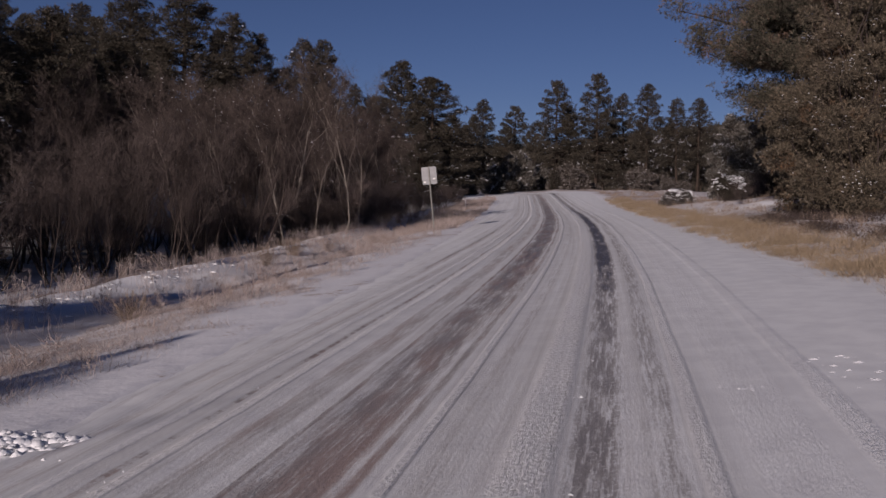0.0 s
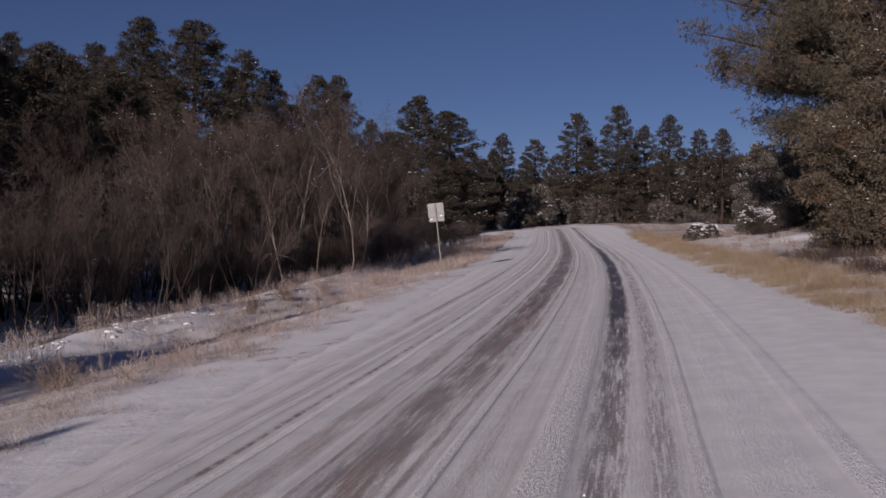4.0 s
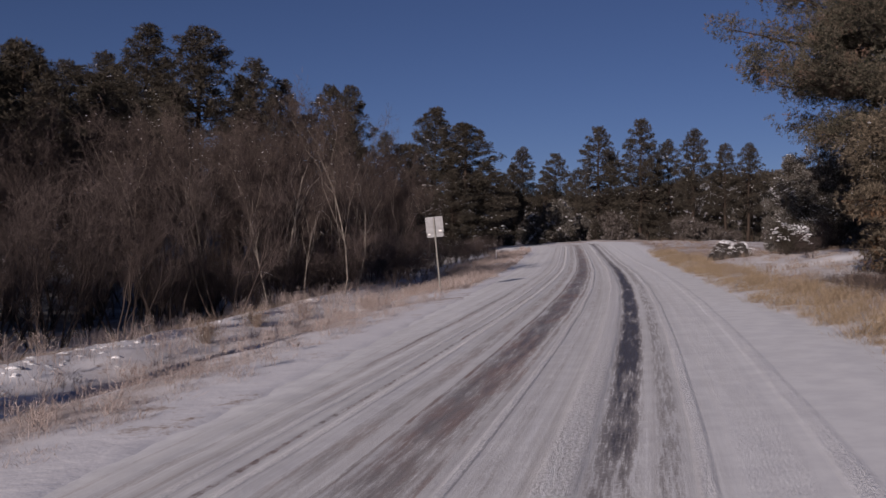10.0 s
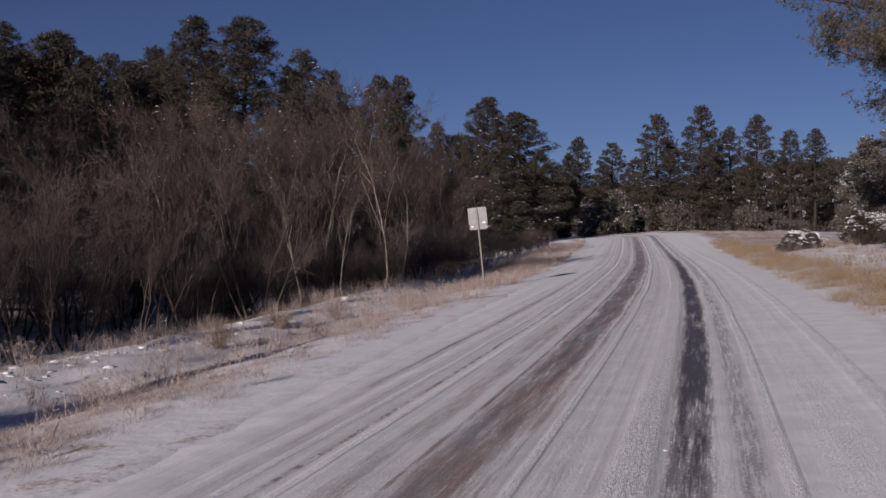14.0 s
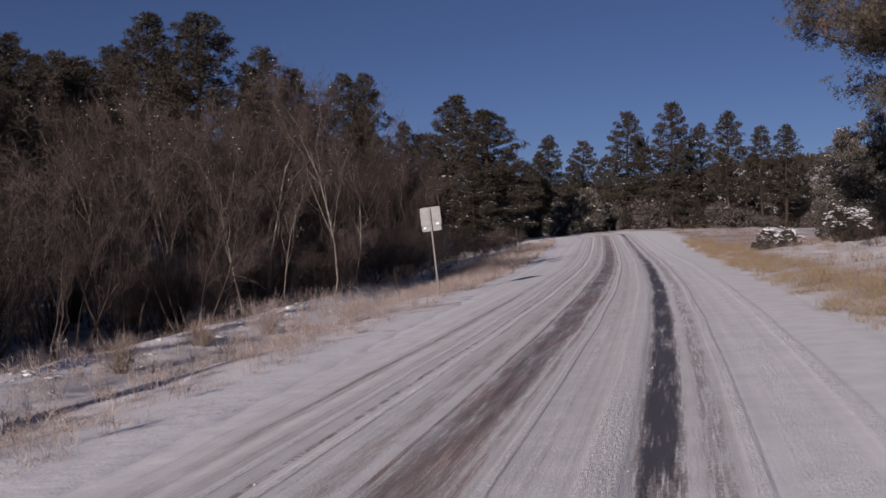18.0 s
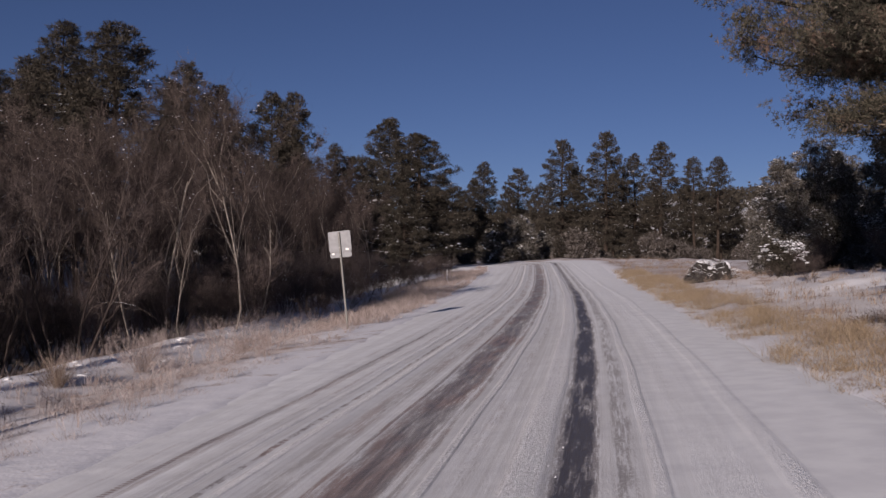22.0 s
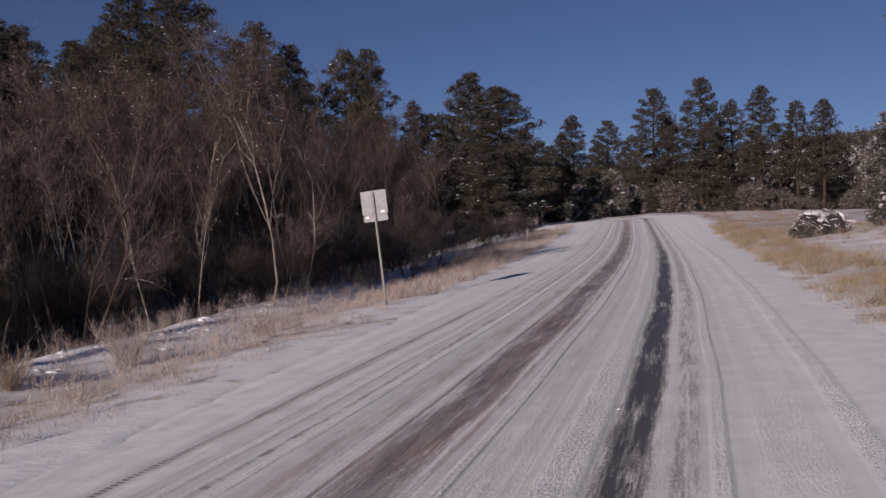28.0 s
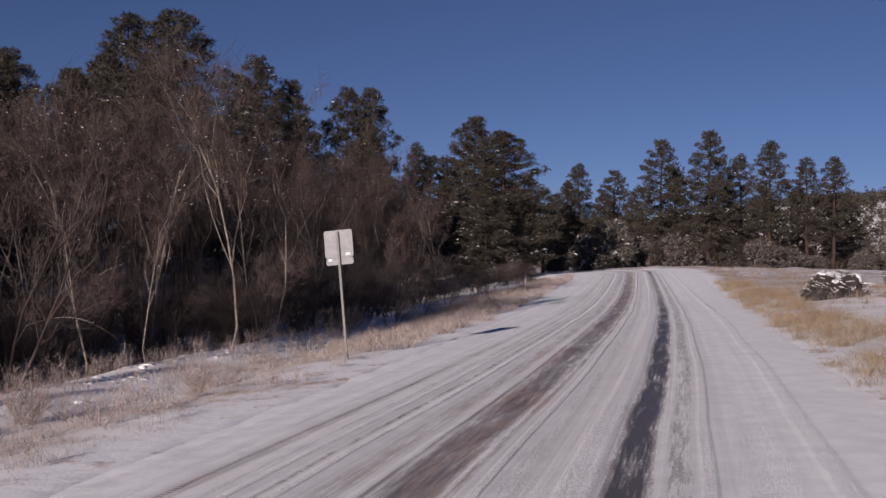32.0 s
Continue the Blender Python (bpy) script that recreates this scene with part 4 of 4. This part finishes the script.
tube.add(arc[3:10] + (0, 0, 0.014), np.linspace(0.006, 0.003, 7), 5)
tube.ob("snow", M_SNOW, branch, "thin line of snow")
# low brush along the foot of the wood further on
for i in range(27):
    y = 50 + i * 2.3
    wood(3 + i % 2, float(track_x(y)) + float(np.interp(y, KNOT_Y, EDGE_L)) - 4.2 - (i * 37 % 10) * 0.28, y, 1.2 + (i * 29 % 10) * 0.1, i * 2.1)
rng = np.random.default_rng(9)
for i in range(148):
    near, under, high = i < 34, 98 <= i < 126, i >= 126
    y = 18 + 24 * rng.random() if near else (44 + 22 * rng.random() if high else 38 + 56 * rng.random() ** 1.1)
    edge_x = float(track_x(y)) + float(np.interp(y, KNOT_Y, EDGE_L))
    off = 0.3 + (9 if near else 14) * rng.random() ** (1.6 if near else 1.2)
    if near:
        which = (5, 5, 0, 5, 1, 4)[i % 6]
        tall = float(np.interp(y, (18, 30, 41), (2.2, 3.4, 6.2))) * rng.uniform(0.85, 1.15) * (0.6 if which == 4 else 1.0)
        off += 1.5 if which == 4 else 0.0
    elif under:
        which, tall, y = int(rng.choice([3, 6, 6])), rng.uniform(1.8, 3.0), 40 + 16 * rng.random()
        edge_x = float(track_x(y)) + float(np.interp(y, KNOT_Y, EDGE_L))
        off = off * 0.5 + 0.8
    elif high:
        which, tall = int(rng.choice([0, 1, 2])), rng.uniform(7.6, 9.4)
        off += 2.0
    else:
        which = int(rng.choice([0, 1, 2, 3, 6, 1, 2]))
        tall = rng.uniform(6.2, 9.4) if which < 3 else rng.uniform(2.2, 3.6)
        off += 1.5
    wood(which, edge_x - off - float(np.interp(y, WOOD_Y, WOOD_OFF)), y, tall, rng.uniform(0, 6.28))
# shrubs with the raised twig colour, brightening the dark wood behind the sign
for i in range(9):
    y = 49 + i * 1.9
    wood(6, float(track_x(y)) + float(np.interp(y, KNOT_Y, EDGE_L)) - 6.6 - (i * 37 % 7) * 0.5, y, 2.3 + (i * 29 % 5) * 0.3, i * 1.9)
# the wood goes on beside and behind the start
for x, y, tall in ((-10.6, -5.6, 5.0), (-13.0, -3.0, 4.4), (-12.2, 2.0, 4.6), (-11.0, 6.5, 3.6), (-15.5, -9.0, 5.2), (-17.0, 0.0, 5.0), (-18.0, 9.0, 5.0)):
    wood(3, x, y, tall, x + y)
# small dead shrubs on the snowy bank
for x, y, tall in ((19.8, 50.5, 1.5), (20.9, 51.5, 1.3), (16.0, 33.0, 1.2), (14.0, 31.5, 1.0), (17.6, 44.5, 1.1), (22.0, 47.0, 1.6), (24.0, 60.0, 1.4), (27.0, 62.0, 1.7)):
    wood(3, x, y, tall, x * y)

# ---- evergreens and brush to the right ----
juniper = bushy("juniper_tree", 51, clumps(51, 8.2, 3.4, 52, 0.5, 1.0, 0.04), M_JUNIPER, "big bushy brown-green juniper flecked with snow beside the verge", "tree", 32000, 0.15, 0.011, 0.17, stems=2, blades=8, snow_size=(0.014, 0.05), fill=0.5)
settle(juniper, 14.5, 27.6)
ever = pine(52, 14.5, 5.0, 0.25, "tall evergreen with rust-tinted branch ends reaching over the verge", 2.5, 0.02, 2.6, 0.17, M_RUST, 0.010, 0.6, 0.25, 2.1, 0.36, 13, True, 0.95, 2.0)
settle(ever, 17.5, 36.2, 0.9)
skirt = bushy("juniper_tree", 57, clumps(57, 5.6, 1.9, 36, 0.35, 0.7, 0.05, 0.8), M_FROST, "snow-dusted juniper growing beyond the tall evergreen", "tree", 15000, 0.14, 0.014, 0.2, stems=2, blades=8, snow_size=(0.02, 0.075), fill=0.5)
settle(skirt, 20.6, 54.2, 0.0, 0.92)
snowy = bushy("snowy_juniper", 53, clumps(53, 6.4, 2.8, 48, 0.4, 0.8, 0.05, 0.7), M_FROST, "broad juniper thickly dusted with snow", "tree", 22000, 0.14, 0.014, 0.22, stems=2, blades=7, snow_size=(0.02, 0.08), fill=0.55)
settle(snowy, 23.5, 57.0)
plant(snowy, 26.5, 54.0, 2.0, 1.1)
plant(snowy, 30.0, 68.0, 4.0, 1.15)
bush = bushy("snow_laden_bush", 54, [(0, 0, 0.75, 0.75, 0.6), (-0.35, 0.1, 1.05, 0.5, 0.42), (0.4, 0, 0.95, 0.5, 0.45)], M_NEEDLE, "small round evergreen bush laden with white snow", "bush", 3000, 0.12, 0.012, 0.2, stems=8, snow_size=(0.03, 0.12), fill=0.3)
settle(bush, 18.3, 48.6)

BRUSH = bushy("oak_brush", 55, clumps(55, 2.7, 2.4, 34, 0.28, 0.62, 0.05, 1.0, 0.7), M_BRUSH, "grey-brown leafless brush dusted with snow below the pines", "bush", 2600, 0.42, 0.026, 0.08, "brush below the pines", stems=2, blades=5, snow_size=(0.03, 0.11), fill=0.7)
SNOW_BRUSH = bushy("oak_brush", 56, clumps(56, 3.2, 2.2, 34, 0.28, 0.62, 0.05, 1.0, 0.7), M_FROST, "brush whitened by clinging snow at the bend", "bush", 2600, 0.42, 0.026, 0.30, "brush below the pines", stems=2, blades=5, snow_size=(0.04, 0.18), fill=0.7)
settle(SNOW_BRUSH, 20.5, 142.0, 0.3, 1.6, 0.05, 1.2)
plant(SNOW_BRUSH, 17.0, 144.0, 4.1, 1.2, 0.05, 1.2)
plant(SNOW_BRUSH, 24.6, 147.0, 2.3, 1.2)
settle(BRUSH, 28.2, 141.0, 0, 1.6)
for x, y, s, turn in ((32.0, 144, 1.75, 2.0), (38.2, 139, 1.5, 3.3), (42.5, 141, 1.6, 5.0), (46.5, 143, 1.2, 0.5), (55.0, 150, 1.6, 3.0), (57.5, 130, 1.5, 0.8), (52.0, 108, 1.2, 4.4), (45.0, 92, 1.1, 1.1), (13.5, 150, 1.5, 3.8)):
    plant(BRUSH, x, y, turn, s * (0.75 + 0.25 * math.sin(x * 1.7)), 0.05, 1.0 + 0.35 * math.sin(x * 2.3))

# ---- road sign seen from behind ----


def road_sign():
    root = thing("road_sign", "back of a pale metal road sign on a leaning steel post", "road sign")
    bm = box_bm((0.055, 0.045, 3.1), (0, 0, 1.15), 0.006)
    part("post", bm, M_POST, root, "dark steel channel post")

    def plate(w, h, z):
        bm = bmesh.new()
        r, pts = 0.045, []
        for cx, cz, a0 in ((w / 2 - r, h / 2 - r, 0), (-w / 2 + r, h / 2 - r, 90), (-w / 2 + r, -h / 2 + r, 180), (w / 2 - r, -h / 2 + r, 270)):
            for q in range(5):
                a = radians(a0 + q * 22.5)
                pts.append(bm.verts.new((cx + r * math.cos(a), 0.03, z + cz + r * math.sin(a))))
        face = bm.faces.new(pts)
        grown = bmesh.ops.extrude_face_region(bm, geom=[face])
        bmesh.ops.translate(bm, vec=(0, 0.004, 0), verts=[g for g in grown["geom"] if isinstance(g, bmesh.types.BMVert)])
        bmesh.ops.recalc_face_normals(bm, faces=bm.faces[:])
        return bm

    panel = part("sign_panel", plate(0.655, 0.60, 2.43), M_SHEET, root, "large bare metal sign back")
    lower = part("lower_panel", plate(0.63, 0.15, 2.05), M_SHEET, root, "narrow grey plate below the sign")
    part("sticker", box_bm((0.10, 0.003, 0.05), (0.2, 0.0275, 2.2)), M_WHITE, panel, "small white sticker")
    part("sticker", box_bm((0.08, 0.003, 0.05), (-0.22, 0.0275, 2.09)), M_WHITE, lower, "small white sticker")
    for z in (2.62, 2.25, 2.05):
        bm = bmesh.new()
        bmesh.ops.create_cone(bm, cap_ends=True, segments=6, radius1=0.014, radius2=0.014, depth=0.02, matrix=Matrix.Translation((0, -0.03, z)) @ Matrix.Rotation(radians(90), 4, "X"))
        part("bolt", bm, M_GALV, root)
    return root


sign = road_sign()
sign.matrix_basis = Matrix.Translation((2.15, 40.3, 0.22)) @ Matrix.Rotation(radians(-12), 4, "Z") @ Matrix.Rotation(radians(-6.0), 4, "Y")

post = thing("delineator_post", "thin white roadside marker post", "marker post")
stake = part("stake", box_bm((0.075, 0.03, 1.3), (0, 0, 0.5), 0.008), M_WHITE, post)
part("reflector", box_bm((0.07, 0.01, 0.10), (0, -0.02, 1.08), 0.003), M_GALV, stake)
post.matrix_basis = Matrix.Translation((7.3, 84.0, float(ground_z(7.3, 84.0)) - 0.15))

# ---- snow-capped rock with brushwood beside the verge ----


def rock(name, seed, size, label, mat):
    root = thing(name, label, "rock")
    bm = bmesh.new()
    bmesh.ops.create_icosphere(bm, subdivisions=4, radius=1.0)
    for v in bm.verts:
        k = 1 + 0.35 * noise.noise(v.co * 1.6 + Vector((seed, 0, 0))) + 0.15 * noise.noise(v.co * 4.5 + Vector((0, seed, 0)))
        v.co = Vector((v.co.x * size[0] * k, v.co.y * size[1] * k, max(v.co.z, -0.3) * size[2] * k))
    stone = part("stone", bm, mat, root)
    bm = bmesh.new()
    bmesh.ops.create_icosphere(bm, subdivisions=4, radius=1.0)
    for v in bm.verts:
        k = 1 + 0.35 * noise.noise(v.co * 1.6 + Vector((seed, 0, 0))) + 0.15 * noise.noise(v.co * 4.5 + Vector((0, seed, 0)))
        up = v.co.z - 0.72 + 0.5 * noise.noise(v.co * 2.6 + Vector((0, 0, seed)))
        k = k * (1 + 0.13 * min(max(up * 4, -1), 1))
        v.co = Vector((v.co.x * size[0] * k, v.co.y * size[1] * k, max(v.co.z, -0.3) * size[2] * k + 0.0))
    part("snow_cap", bm, M_SNOW, stone, "cap of white snow", True)
    return root


boulder = rock("snow_capped_rock", 2.0, (0.95, 0.7, 0.85), "dark rock heaped with frosted brushwood and a snow cap", M_ROCK)
settle(boulder, 16.9, 52.8, 0.4, 1.12)
rng = np.random.default_rng(4)
a = rng.uniform(0, 6.283, 700)
h = rng.uniform(0.0, 0.95, 700)
s0 = np.stack([np.cos(a) * np.sqrt(1 - h**2) * 1.05, np.sin(a) * np.sqrt(1 - h**2) * 0.8, h * 0.95], -1)
e0 = s0 + rng.normal(size=s0.shape) * (0.16, 0.12, 0.10) + np.array([0, 0, -0.12])
v, f = prisms(s0[:420], e0[:420], 0.009, rng)
mesh_ob("brushwood", v, f, M_TWIG, boulder, "dark twigs lying on the rock", kind="stuff")
v, f = prisms(s0[420:], e0[420:], 0.008, rng)
mesh_ob("frosted_brushwood", v, f, M_FROST, boulder, "snow-coated twigs", kind="stuff")
k = rng.random(120)
a = rng.uniform(0, 6.283, 120)
h = 0.35 + 0.62 * k
s0 = np.stack([np.cos(a) * np.sqrt(1 - h**2) * 1.06, np.sin(a) * np.sqrt(1 - h**2) * 0.82, h * 0.98], -1)
v, f = prisms(s0, s0 + rng.normal(size=s0.shape) * (0.14, 0.12, 0.05) + np.array([0.03, 0, -0.05]), 0.011, rng)
mesh_ob("snow_lace", v, f, M_SNOW, boulder, "strands of snow on the twigs", kind="stuff")
small = rock("snowy_stone", 5.0, (0.15, 0.13, 0.12), "small snow-covered stone at the road edge", M_ROCK)
settle(small, 8.5, 20.1, 0.0, 0.8)

# ---- grass and weeds ----


def blades(n, place, tall, width, rng, lean=0.35):
    p = place(n)
    z = ground_z(p[:, 0], p[:, 1])
    base = np.stack([p[:, 0], p[:, 1], z - 0.02], -1)
    way = np.stack([rng.normal(size=len(p)) * lean, rng.normal(size=len(p)) * lean, np.ones(len(p))], -1)
    h = (tall * rng.uniform(0.45, 1.2, len(p)) * np.clip(0.75 + 0.6 * wave(p[:, 0], p[:, 1], 0.8, 7.0), 0.25, 1.4))[:, None]
    side = rng.normal(size=(len(p), 3)) * (1, 1, 0)
    side /= np.linalg.norm(side, axis=1, keepdims=True)
    bend = rng.normal(size=(len(p), 3)) * (0.22, 0.22, 0.05) * h
    v = np.stack([base - side * width, base + side * width, base + way * h * 0.6 + side * width * 0.7, base + way * h + bend, base + way * h * 0.6 - side * width * 0.7], 1).reshape(-1, 3)
    o = np.arange(len(p))[:, None]
    return v, [np.array([[0, 1, 2, 4]]) + o * 5, np.array([[4, 2, 3]]) + o * 5]


def verge(side, inner, outer, y0, y1, clump, rng, power=1.0):
    """Places in clumps along one edge of the road."""

    def place(n):
        k = max(n // clump, 1)
        y = y0 + (y1 - y0) * rng.random(k) ** power
        off = inner + (outer - inner) * rng.random(k)
        y, off = np.repeat(y, clump), np.repeat(off, clump)
        y, off = y + rng.normal(size=len(y)) * 0.12, off + rng.normal(size=len(y)) * 0.12
        if side < 0:
            x = track_x(y) + np.interp(y, KNOT_Y, EDGE_L) - off
        else:
            x = track_x(y) + np.interp(y, KNOT_Y, EDGE_R) + off
        return np.stack([x, y], -1)

    return place


rng = np.random.default_rng(21)
v, f = blades(36000, verge(1, -0.35, 1.45, 13, 75, 64, rng, 1.25), 0.36, 0.0026, rng, 0.8)
tagged(mesh_ob("dry_grass", v, f, M_STRAW), "dense strip of tall golden dry grass along the road", "grass", kind="stuff")
v, f = blades(24000, verge(1, 0.6, 9.0, 9, 110, 22, rng, 1.4), 0.30, 0.005, rng)
tagged(mesh_ob("dry_weeds", v, f, M_WEED_DARK), "sparse brown weeds standing in thin snow", "grass", kind="stuff")
tuft = np.random.default_rng(77)
v, f = blades(20000, verge(1, 1.5, 8.5, 12, 30, 80, tuft, 1.0), 0.34, 0.0045, tuft, 0.8)
tagged(mesh_ob("dry_weeds", v, f, M_TWIG), "rough dark brown weeds in tufts over snow below the juniper", "grass", kind="stuff")
v, f = blades(7500, verge(1, -0.65, 0.5, 9, 27, 50, tuft, 1.0), 0.28, 0.0026, tuft, 0.8)
tagged(mesh_ob("dry_grass", v, f, M_STRAW), "thin tufts of golden dry grass along the road", "grass", kind="stuff")
v, f = blades(44000, verge(-1, 0.4, 3.3, 4, 75, 44, rng, 1.6), 0.17, 0.0020, rng, 1.0)
tagged(mesh_ob("dry_grass", v, f, M_WEED), "short tan grass poking through snow on the verge", "grass", kind="stuff")
v, f = blades(26000, verge(-1, 0.1, 4.4, 42, 108, 30, rng, 1.0), 0.44, 0.006, rng, 0.5)
tagged(mesh_ob("dry_grass", v, f, M_WEED), "pinkish dry grass covering the verge behind the sign", "grass", kind="stuff")
v, f = blades(6500, verge(-1, 4.4, 9.0, 8, 75, 14, rng, 1.4), 0.38, 0.003, rng, 0.3)
tagged(mesh_ob("dry_weeds", v, f, M_WEED), "tall dry weeds along the ditch", "grass", kind="stuff")


v, f = blades(16000, verge(-1, 7.4, 11.4, 10, 46, 26, rng, 1.2), 0.36, 0.0036, rng, 0.5)
tagged(mesh_ob("dry_weeds", v, f, M_WEED_DARK), "dark brown weeds standing along the foot of the wood", "grass", kind="stuff")


def weed_clumps(n, inner, outer, y0, y1, tall, rng, each=14, power=1.3):
    """Standing dead weeds: stiff branching stalks with ragged seed heads, in clumps."""
    p = verge(-1, inner, outer, y0, y1, 1, rng, power)(n)
    base = np.repeat(np.stack([p[:, 0], p[:, 1], ground_z(p[:, 0], p[:, 1]) - 0.03], -1), each, 0)
    base[:, :2] += rng.normal(size=(len(base), 2)) * 0.09
    h = tall * np.repeat(rng.uniform(0.5, 1.15, n), each)[:, None] * rng.uniform(0.55, 1.1, (len(base), 1))
    way = np.concatenate([rng.normal(size=(len(base), 2)) * 0.2, np.ones((len(base), 1))], 1)
    tips = base + way * h
    v0, f0 = prisms(base, tips, 0.0026, rng)
    k = 7
    s0 = np.repeat(base, k, 0) + np.repeat(way * h, k, 0) * rng.uniform(0.5, 1.0, (len(base) * k, 1))
    e = s0 + (rng.normal(size=s0.shape) * (0.7, 0.7, 0.35) + (0, 0, 0.8)) * rng.uniform(0.05, 0.16, (len(s0), 1))
    v1, f1 = slivers(s0, e, 0.0030, rng)
    return np.concatenate([v0, v1]), [f0, f1 + len(v0)]


v, f = weed_clumps(190, 4.4, 8.0, 8, 62, 0.6, rng)
tagged(mesh_ob("dry_weeds", v, f, M_WEED), "clumps of stiff dead weeds on the snowy bank", "grass", kind="stuff")
v, f = weed_clumps(110, 0.5, 2.8, 6, 70, 0.3, rng, 12)
tagged(mesh_ob("dry_weeds", v, f, M_WEED), "scattered tan weed tufts on the verge", "grass", kind="stuff")

v, f = weed_clumps(150, 1.6, 5.2, 18, 52, 0.46, rng, 11, 1.0)
tagged(mesh_ob("dry_weeds", v, f, M_WEED), "ragged tan weeds standing along the near ditch", "grass", kind="stuff")


def weed_bush(seed, x, y, tall, wide, label, mat=M_WEED_DARK):
    """A round dead bush: stems fanning from one foot, and a haze of fine dry sprigs."""
    rng = np.random.default_rng(seed)
    root = thing("dead_bush", label, "bush")
    n = 90
    foot = np.concatenate([rng.normal(size=(n, 2)) * 0.1 * wide, np.full((n, 1), -0.05)], 1)
    tip = foot + np.stack([rng.normal(size=n) * wide * 0.5, rng.normal(size=n) * wide * 0.5, tall * rng.uniform(0.5, 1.0, n)], -1)
    v, f = prisms(foot, tip, 0.0034, rng)
    mesh_ob("stem_fan", v, f, mat, root, kind="stuff")
    pick = rng.integers(0, n, 2600)
    s0 = foot[pick] + (tip - foot)[pick] * rng.uniform(0.3, 1.0, (2600, 1))
    e = s0 + (rng.normal(size=s0.shape) + (0, 0, 0.5)) * 0.09 * tall
    v, f = slivers(s0, e, 0.0022, rng)
    mesh_ob("sprig_haze", v, f, mat, root, kind="stuff")
    return settle(root, x, y, seed)


weed_bush(61, -2.1, 34.8, 0.95, 0.8, "round tan dead bush beside the ditch", M_WEED)
weed_bush(62, -3.1, 32.4, 0.75, 0.6, "small ragged brown dead bush beside the ditch")
weed_bush(63, -0.4, 38.2, 0.7, 0.6, "small tan dead bush on the snowy verge", M_WEED)
weed_bush(64, -3.6, 28.6, 0.8, 0.6, "brown dead bush standing in the ditch")
weed_bush(65, -4.3, 16.2, 0.6, 0.6, "low brown dead bush in thin snow")

# lumps of snow along the bank and on the floor of the wood
n = 800
y = 5 + 60 * rng.random(n) ** 1.3
off = np.where(rng.random(n) < 0.6, 6.0 + rng.normal(size=n) * 0.4, rng.uniform(4.6, 11.0, n))
x = track_x(y) + np.interp(y, KNOT_Y, EDGE_L) - off
v, f = lumps(np.stack([x, y, ground_z(x, y) - 0.01], -1), 0.04 + 0.16 * rng.random(n) ** 1.6, rng, 0.22)
tagged(mesh_ob("snow_lumps", v, f, M_SNOW, smooth=True), "uneven lumps of snow along the ditch bank", "snow", kind="stuff")

# ploughed snow chunks at the left verge
rng = np.random.default_rng(8)
n = 900
k = rng.random(n) ** 1.2
c = np.stack([-3.9 + 1.95 * k, 6.45 + rng.normal(size=n) * (0.20 - 0.12 * k), np.zeros(n)], -1)
c[:, 2] = np.maximum(ground_z(c[:, 0], c[:, 1]), plane_z(c[:, 0], c[:, 1]) - 0.02) + rng.uniform(-0.01, 0.06, n) * (1.1 - k)
v, f = lumps(c, 0.018 + 0.062 * rng.random(n) ** 2.2, rng, 0.5)
tagged(mesh_ob("snow_chunks", v, f, M_SNOW, smooth=True), "row of broken ploughed snow chunks on the verge", "snow", kind="stuff")

# thin clods pushed up on the little-used side of the road
n = 46
cu = np.where(np.arange(n) < 30, rng.normal(size=n) * 0.14 + 1.85, 0.95 + rng.normal(size=n) * 0.07)
cy = np.where(np.arange(n) < 30, rng.uniform(6.0, 7.1, n), rng.uniform(6.1, 6.5, n))
cx = track_x(cy) + cu / np.hypot(1, track_slope(cy))
v, f = lumps(np.stack([cx, cy, plane_z(cx, cy) + 0.016], -1), rng.uniform(0.015, 0.05, n), rng, 0.28)
tagged(mesh_ob("snow_clods", v, f, M_SNOW), "flat clods of pushed snow on the road", "snow", kind="stuff")

# crumbs of snow thrown up along the wheel tracks
rng = np.random.default_rng(17)
n = 7600
cu = rng.choice([-0.43, -0.5, -0.46, -0.40, -0.55, 0.60, 0.95, -2.86, -1.25, -3.4], n) + rng.normal(size=n) * 0.09
cy = 3 + 42 * rng.random(n) ** 1.2
cx = track_x(cy) + cu / np.hypot(1, track_slope(cy))
c = np.stack([cx, cy, plane_z(cx, cy) + 0.011], -1)
v, f = lumps(c, 0.003 + 0.013 * rng.random(n) ** 2.2, rng, 0.7)
tagged(mesh_ob("snow_crumbs", v, f, M_SNOW), "small crumbs of snow scattered along the wheel tracks", "snow", kind="stuff")

# far wooded ridge
rng = np.random.default_rng(14)
n = 7500
fx, fy = rng.uniform(-160, 330, n), rng.uniform(215, 440, n)
fz = ground_z(fx, fy)
c = np.stack([fx, fy, fz], -1)
big = rng.uniform(0.9, 2.8, n)
puffs = np.repeat(c, 9, 0) + rng.normal(size=(n * 9, 3)) * np.repeat(big, 9)[:, None] * (0.55, 0.55, 0.6) + (0, 0, 1.1)
v, f = tufts(puffs, np.tile((0.0, 0.0, 0.6), (len(puffs), 1)), 4, 1.2, 0.35, rng, 0.9)
tagged(mesh_ob("far_woods", v, f, M_NEEDLE), "distant hillside scattered with dark scrubby evergreens", "woods", kind="stuff")
